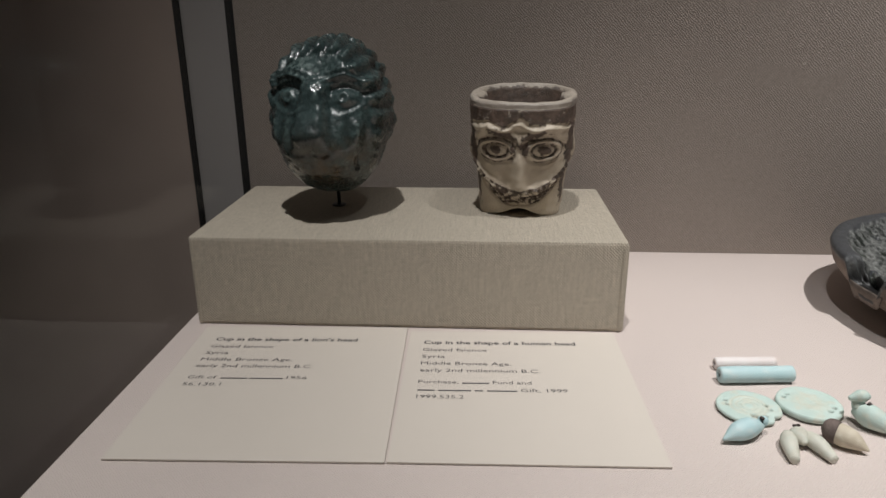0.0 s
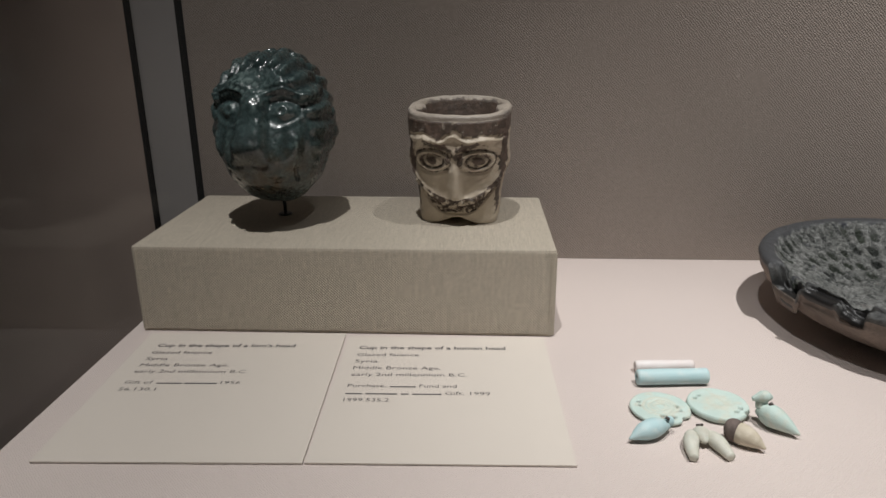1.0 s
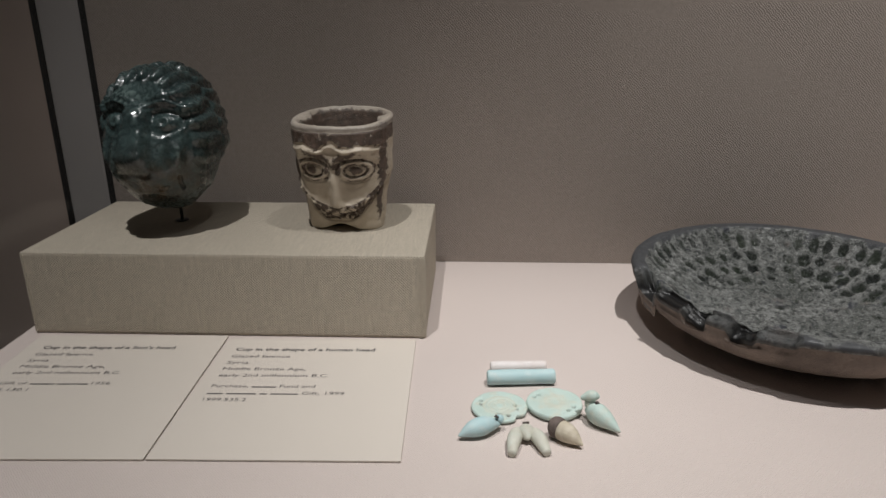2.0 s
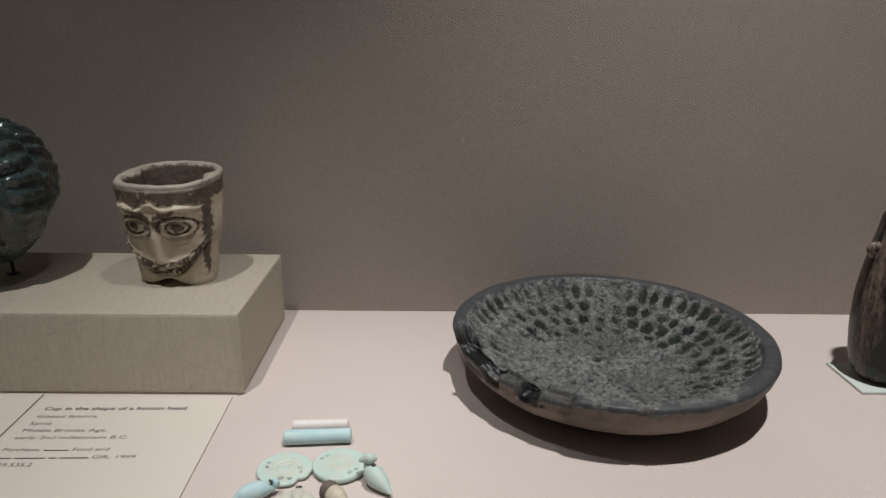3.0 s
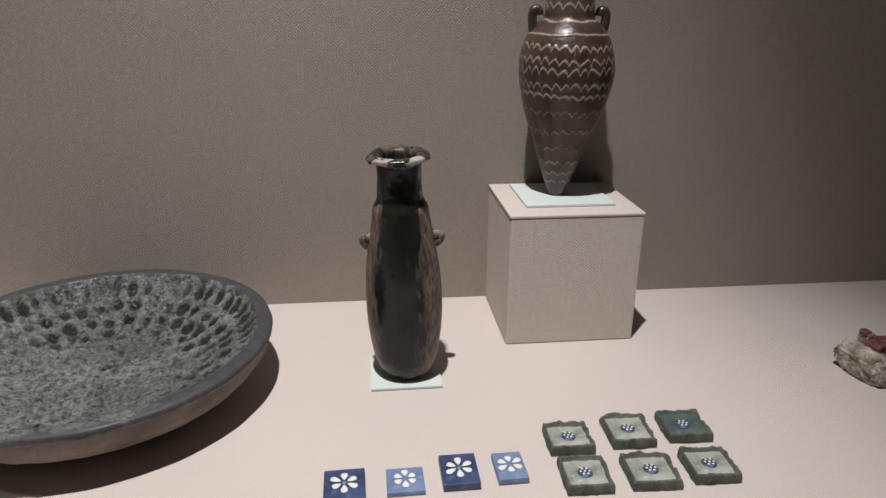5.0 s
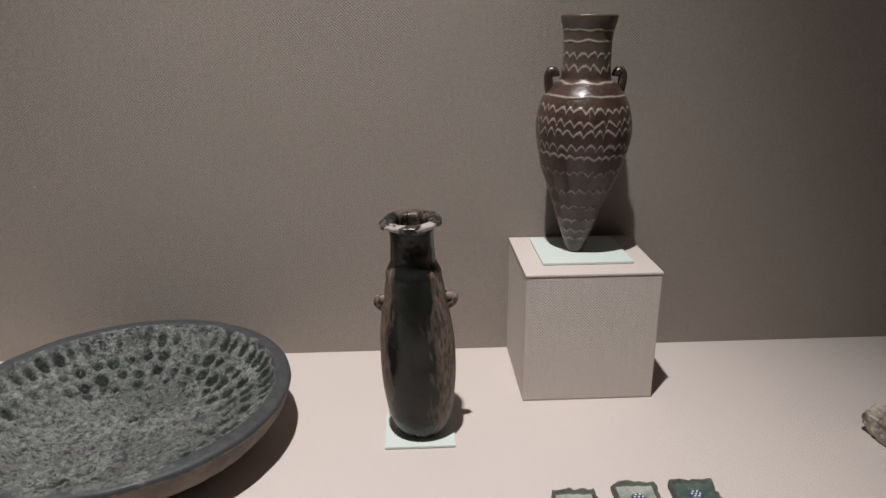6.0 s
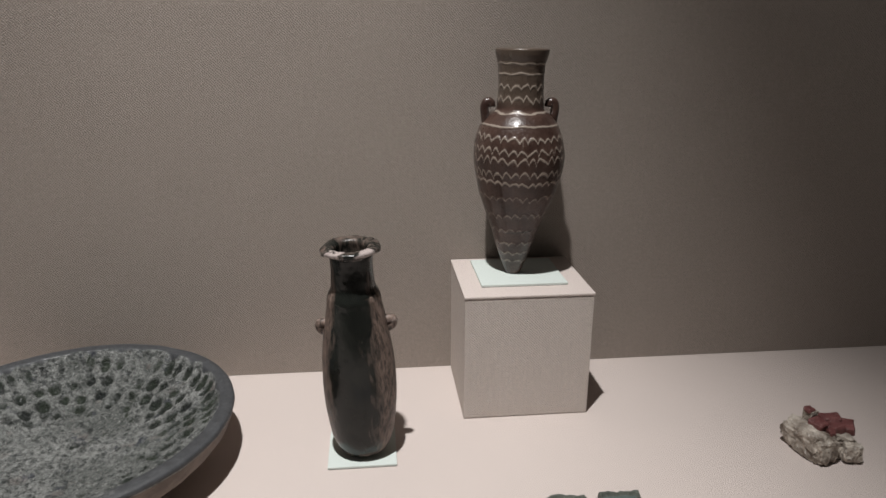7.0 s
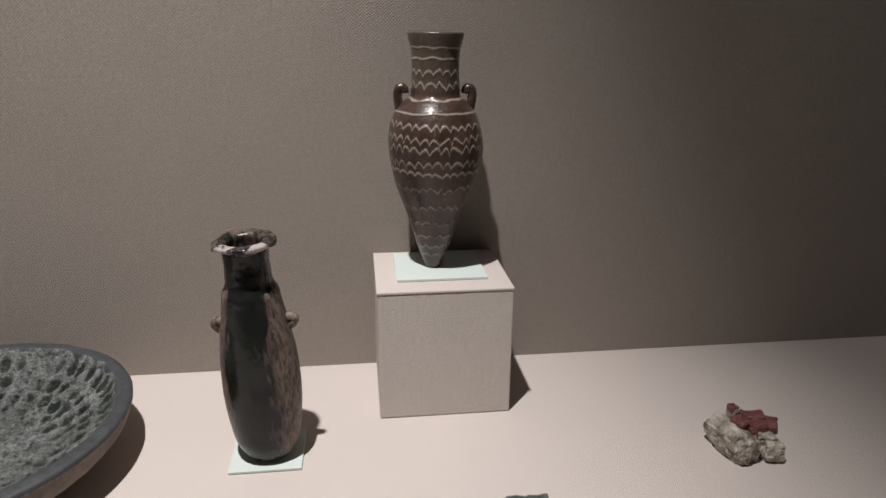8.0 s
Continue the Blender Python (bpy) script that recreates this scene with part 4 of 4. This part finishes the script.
tube_bead((0.1838, -0.0456, 0.0036), (0.2192, -0.0432, 0.0036), 0.0035, WHITE, "thin white faience tube bead lying on the deck")
tube_bead((0.1815, -0.0610, 0.0047), (0.2228, -0.0578, 0.0047), 0.0046, TURQUOISE, "pale turquoise faience tube bead lying on the deck")
disc_pendant(pose(0.1880, -0.0895, 0.0003, 0, 0, -8), 0.0160, 0.0026, PALE_GREEN, "pale green faience disc with holes and worn rosette",
             [(-0.0110, 0.0035, 0.0010), (-0.0105, -0.0002, 0.0010), (0.0085, 0.0020, 0.0010), (0.0100, -0.0020, 0.0010), (0.0010, -0.0095, 0.0016), (0.0060, -0.0090, 0.0012)], [(0.20, 0.05), (0.38, 0.05), (0.55, 0.05)], -38)
disc_pendant(pose(0.2195, -0.0865, 0.0003, 0.0, 0, -12), 0.0160, 0.0040, PALE_GREEN, "thick pale green faience disc with small holes",
             [(-0.0098, 0.0055, 0.0009), (-0.0118, 0.0022, 0.0009), (0.0110, -0.0030, 0.0010), (0.0085, -0.0070, 0.0010)], [(0.30, 0.16)])


def bird_pendant(m, mesh_parts, mat, label):
    ob = thing("bird_pendant", m, label, "pendant", "beads and pendants")
    for name, knots, radii in mesh_parts:
        path, size = drop(knots, radii)
        part(name, flat_mask(tube(path, size, 20)), mat, ob)
    return ob


left_bird = bird_pendant(pose(0.1770, -0.1150, 0.0002, 0, 0, 24) @ Matrix.Diagonal((0.86, 0.80, 0.80, 1)), [
    ("body", [(-0.0150, 0, 0.0030), (-0.006, 0, 0.0058), (0.004, 0, 0.0068), (0.0125, 0, 0.0056)], [0.0006, 0.0032, 0.0056, 0.0064, 0.0062, 0.0045, 0.0018]),
    ("head", [(0.0110, 0.0000, 0.0085), (0.0140, 0.001, 0.0080), (0.0160, 0.001, 0.0070)], [0.0012, 0.0034, 0.0030, 0.0010])], TURQUOISE, "pale turquoise drop-shaped bird pendant lying on the deck")
part("eye_hole", flat_mask(tube([(0.0100, -0.0008, 0.0112), (0.0112, -0.0004, 0.0122)], 0.0014, 10), (1.0, 0, 0)), TURQUOISE, left_bird, "dark pierced hole")
right_bird = bird_pendant(pose(0.2420, -0.1030, 0.0002, 0, 0, -48) @ Matrix.Diagonal((0.86, 0.86, 0.9, 1)), [
    ("body", [(-0.0105, 0, 0.0060), (-0.003, 0, 0.0070), (0.006, 0, 0.0056), (0.0165, 0, 0.0026)], [0.0015, 0.0056, 0.0068, 0.0062, 0.0046, 0.0028, 0.0005]),
    ("neck", [(-0.0075, 0.000, 0.0090), (-0.0088, 0.0015, 0.0130), (-0.0080, 0.002, 0.0155)], [0.0036, 0.0036, 0.0034, 0.0020]),
    ("head", [(-0.0045, 0.0045, 0.0160), (-0.0075, 0.0010, 0.0165), (-0.0120, -0.0045, 0.0150)], [0.0012, 0.0034, 0.0036, 0.0024, 0.0012])], PALE_GREEN, "pale turquoise bird-shaped pendant with raised head")
part("eye_hole", flat_mask(tube([(-0.0035, 0.0008, 0.0135), (-0.0020, 0.0004, 0.0130)], 0.0015, 10), (1.0, 0, 0)), PALE_GREEN, right_bird, "dark pierced hole")


def claw_pendant():
    ob = thing("claw_pendant", pose(0.2010, -0.1165, 0.0002, 0, 0, 4) @ Matrix.Diagonal((0.88, 0.85, 0.85, 1)), "cream-green faience pendant with three hanging lobes", "pendant", "beads and pendants")
    for name, knots, radii in (
        ("lobe", [(-0.0045, 0.0020, 0.0042), (-0.0080, -0.0080, 0.0042), (-0.0108, -0.0205, 0.0026)], [0.0024, 0.0040, 0.0045, 0.0043, 0.0038, 0.0032, 0.0025]),
        ("lobe", [(0.0040, 0.0010, 0.0042), (0.0070, -0.0080, 0.0042), (0.0098, -0.0205, 0.0026)], [0.0024, 0.0040, 0.0045, 0.0043, 0.0038, 0.0032, 0.0025]),
        ("lobe", [(0.0, 0.0045, 0.0040), (0.0, -0.0020, 0.0050), (0.0, -0.0085, 0.0042)], [0.0014, 0.0040, 0.0050, 0.0048, 0.0032, 0.0012]),
    ):
        path, size = drop(knots, radii)
        part(name, flat_mask(tube(path, size, 18)), CREAM_GREEN, ob)
    part("hole", flat_mask(tube([(-0.0016, 0.0030, 0.0086), (0.0022, 0.0034, 0.0086)], 0.0008, 8), (1.0, 0, 0)), CREAM_GREEN, ob, "dark slit hole")
    return ob


def acorn_pendant():
    ob = thing("acorn_pendant", pose(0.2215, -0.1185, 0.0002, 0, 0, -42) @ Matrix.Diagonal((0.80, 0.80, 0.80, 1)), "cream acorn-shaped pendant with a dark brown cap", "pendant", "beads and pendants")
    path, size = drop([(-0.0060, 0, 0.0068), (0.003, 0, 0.0062), (0.0140, 0, 0.0030)], [0.0055, 0.0068, 0.0067, 0.0060, 0.0046, 0.0026, 0.0006])
    part("nut", flat_mask(tube(path, size, 22)), ACORN, ob)
    path, size = drop([(-0.0125, 0, 0.0066), (-0.0085, 0, 0.0071), (-0.0035, 0, 0.0070)], [0.0010, 0.0050, 0.0067, 0.0073, 0.0072, 0.0069])
    part("cap", tube(path, size, 22), ACORN_CAP, ob, "rough dark brown cap")
    return ob


claw_pendant(), acorn_pendant()


# ---- blue flower inlays ----
def petal(length, wide, thick):
    bm = bmesh.new()
    bmesh.ops.create_uvsphere(bm, u_segments=14, v_segments=8, radius=1.0)
    for v in bm.verts:
        grow = 0.62 + 0.38 * v.co.x
        v.co = Vector(((v.co.x + 1) * 0.5 * length, v.co.y * wide * 0.5 * grow, v.co.z * thick))
    for f in bm.faces:
        f.smooth = True
    return bm


def blue_tile(x0, x1, y0, y1, thick, mat, turn, petals, label, reach=0.0086):
    cx, cy = (x0 + x1) / 2, (y0 + y1) / 2
    ob = thing("flower_tile", pose(cx, cy, 0.0002, 0, 0, turn), label, "tile", "blue flower tiles")
    w, d = (x1 - x0) / 2, (y1 - y0) / 2
    bm = slab(-w, w, -d, d, 0, thick, 0.0005)
    for v in bm.verts:
        v.co.x += 0.0004 * rough3(v.co, 150.0, cx * 50)
        v.co.y += 0.0004 * rough3(v.co, 150.0, cx * 90)
    part("base", bm, mat, ob, "blue glass base")
    for k in range(petals):
        leaf = part("petal", petal(reach * (0.72 + 0.08 * math.sin(k * 2.3 + cx * 40)), 0.0058, 0.00035), IVORY, ob)
        leaf.matrix_local = pose(0, 0.0008, thick + 0.0002, 0, 0, 360 / petals * k + 30) @ Matrix.Translation((0.0019, 0, 0))
    part("eye", sheet(turned([(0, 0.0005), (0.0011, 0.0004), (0.0014, 0.0)], 14)[::-1]), AZURE, ob).matrix_local = pose(0, 0.0008, thick + 0.0001)
    return ob


blue_tile(0.5550, 0.5778, -0.1042, -0.0792, 0.0036, NAVY, 1.0, 6, "dark blue square inlay tile with white six-petal flower")
blue_tile(0.5894, 0.6105, -0.1010, -0.0804, 0.0028, AZURE, 1.0, 6, "worn light blue inlay tile with pale flower", 0.0070)
blue_tile(0.6203, 0.6412, -0.0996, -0.0734, 0.0046, NAVY, 0.5, 6, "thick dark blue inlay tile with white flower", 0.0090)
blue_tile(0.6515, 0.6688, -0.0974, -0.0735, 0.0038, AZURE, 1.0, 6, "mid-blue narrow inlay tile with white flower", 0.0078)


# ---- green framed inlays ----
def green_tile(cx, cy, w, d, turn, face, seed, label):
    ob = thing("rosette_tile", pose(cx, cy, 0.0002, 0, 0, turn), label, "tile", "green rosette tiles")
    loops = [(1.0, 0.0), (1.02, 0.002), (1.0, 0.0050), (0.98, 0.0060), (0.95, 0.0066), (0.91, 0.0065), (0.87, 0.0056), (0.84, 0.0034), (0.0, 0.0030)]
    rows = []
    for q, z in loops:
        row = []
        for k in range(88):
            f = 2 * math.pi * k / 88
            c, s = math.cos(f), math.sin(f)
            bow = 1 / max(abs(c), abs(s)) * 0.93 + 0.07
            p = Vector((q * w / 2 * c * bow, q * d / 2 * s * bow, z))
            ruff = 1.0 if q > 0.8 else 0.0
            jag = noise.noise(Vector((p.x * 330 + seed, p.y * 330, seed * 3 + z * 200)))
            wide = noise.noise(Vector((p.x * 120 + seed, p.y * 120, seed)))
            p += Vector((c, s, 0)) * ruff * (0.00075 * jag + 0.0005 * wide)
            if z > 0.004 and q > 0.8:
                p.z += 0.0011 * jag + 0.0008 * wide
            row.append(p)
        rows.append(row)
    part("frame", sheet(rows), GREEN_RIM, ob, "rough dark green rim")
    bm = bmesh.new()
    bmesh.ops.create_grid(bm, x_segments=16, y_segments=16, size=0.5, matrix=Matrix.Translation((0, 0, 0.0038)) @ Matrix.Diagonal((w * 0.87, d * 0.87, 1, 1)))
    for v in bm.verts:
        v.co.z += 0.0004 * noise.noise(Vector((v.co.x * 260 + seed, v.co.y * 260, seed)))
    part("face", bm, face, ob, "smooth pale green face" if face is GREEN_FACE else "dark green face")
    rosette = part("rosette", sheet(turned([(0.0, 0.0008), (0.0036, 0.0007), (0.0044, 0.0)], 20)[::-1]), NAVY, ob, "small dark blue rosette")
    rosette.matrix_local = pose(0.0003 * math.sin(seed), 0.0006, 0.0041)
    bm = bmesh.new()
    for k in range(7):
        at = (0, 0) if k == 6 else (0.0025 * math.cos(k * math.pi / 3), 0.0025 * math.sin(k * math.pi / 3))
        bmesh.ops.create_uvsphere(bm, u_segments=8, v_segments=6, radius=0.00075, matrix=Matrix.Translation((*at, 0.0010)) @ Matrix.Diagonal((1, 1, 0.4, 1)))
    part("white_dots", bm, IVORY, rosette, "ring of small white dots")
    return ob


GREEN_LABEL = "square grey-green glass tile with crusted rim and blue rosette"
green_tile(0.7008, -0.0630, 0.0270, 0.0255, -1, GREEN_FACE, 1.3, GREEN_LABEL)
green_tile(0.7400, -0.0590, 0.0272, 0.0290, -1, GREEN_FACE, 2.7, GREEN_LABEL)
green_tile(0.7765, -0.0580, 0.0275, 0.0262, -2, GREEN_DARK, 4.1, "square dark green glass tile with a blue rosette")
green_tile(0.7010, -0.0972, 0.0262, 0.0268, -2, GREEN_FACE, 5.9, GREEN_LABEL)
green_tile(0.7388, -0.0980, 0.0280, 0.0262, -2, GREEN_FACE, 7.4, GREEN_LABEL)
green_tile(0.7748, -0.0962, 0.0270, 0.0260, -2, GREEN_FACE, 9.2, "square grey-green glass tile with broken raised rim")


# ---- the stone fragment ----
def chunk(bm, centre, size, seed, turn=0.0):
    made = bmesh.ops.create_icosphere(bm, subdivisions=4, radius=1.0)["verts"]
    rot = Matrix.Rotation(radians(turn), 3, "Z")
    for v in made:
        p = v.co.copy()
        big = max(abs(p.x), abs(p.y), abs(p.z))
        p = p.lerp(p / big * 0.86, 0.72)
        p *= 1 + 0.20 * noise.noise(p * 1.7 + Vector((seed, 0, 0))) + 0.15 * noise.noise(p * 4.5 + Vector((0, seed, 0)))
        p += 0.03 * noise.noise_vector(p * 11 + Vector((seed, seed, 0)))
        p = rot @ Vector((p.x * size[0], p.y * size[1], p.z * size[2]))
        v.co = p + Vector(centre)
        v.co.z = max(v.co.z, 0.0003)


def stone_fragment():
    ob = thing("stone_fragment", pose(0.9475, -0.0070, 0.0) @ Matrix.Diagonal((0.86, 0.90, 1.18, 1)), "pale crusted stone fragment with dark red inlaid pieces", "fragment")
    for centre, size, seed, turn in (((-0.0125, 0.004, 0.0090), (0.0125, 0.0210, 0.0100), 1.0, 14), ((0.0080, 0.0035, 0.0085), (0.0165, 0.0170, 0.0092), 3.3, -18), ((-0.0085, -0.0120, 0.0082), (0.0110, 0.0085, 0.0090), 6.1, 10), ((0.0150, -0.0135, 0.0068), (0.0088, 0.0075, 0.0072), 8.2, -4), ((-0.0050, 0.0150, 0.0190), (0.0055, 0.0050, 0.0055), 9.9, 20)):
        bm = bmesh.new()
        chunk(bm, centre, size, seed, turn)
        part("stone_chunk", bm, ROCK, ob)
    for x, y, z, sx, sy, sz, turn in ((-0.0060, 0.0020, 0.0185, 0.0058, 0.0065, 0.0034, 20), (0.0085, 0.0090, 0.0190, 0.0090, 0.0050, 0.0030, -12), (0.0060, -0.0020, 0.0178, 0.0070, 0.0056, 0.0030, 8), (0.0185, 0.0015, 0.0168, 0.0068, 0.0075, 0.0028, -30), (-0.0015, -0.0080, 0.0168, 0.0030, 0.0036, 0.0030, 10), (-0.0065, 0.0150, 0.0240, 0.0040, 0.0036, 0.0016, 15)):
        bm = slab(-sx, sx, -sy, sy, -sz, sz, 0.0010, 1)
        bmesh.ops.subdivide_edges(bm, edges=bm.edges[:], cuts=2, use_grid_fill=True)
        for v in bm.verts:
            v.co += 0.0009 * noise.noise_vector(v.co * 160 + Vector((x * 900, y * 900, 0)))
        part("red_piece", bm, RED_STONE, ob, "dark red flat stone piece").matrix_local = pose(x, y, z, 4, -3, turn)
    return ob


stone_fragment()
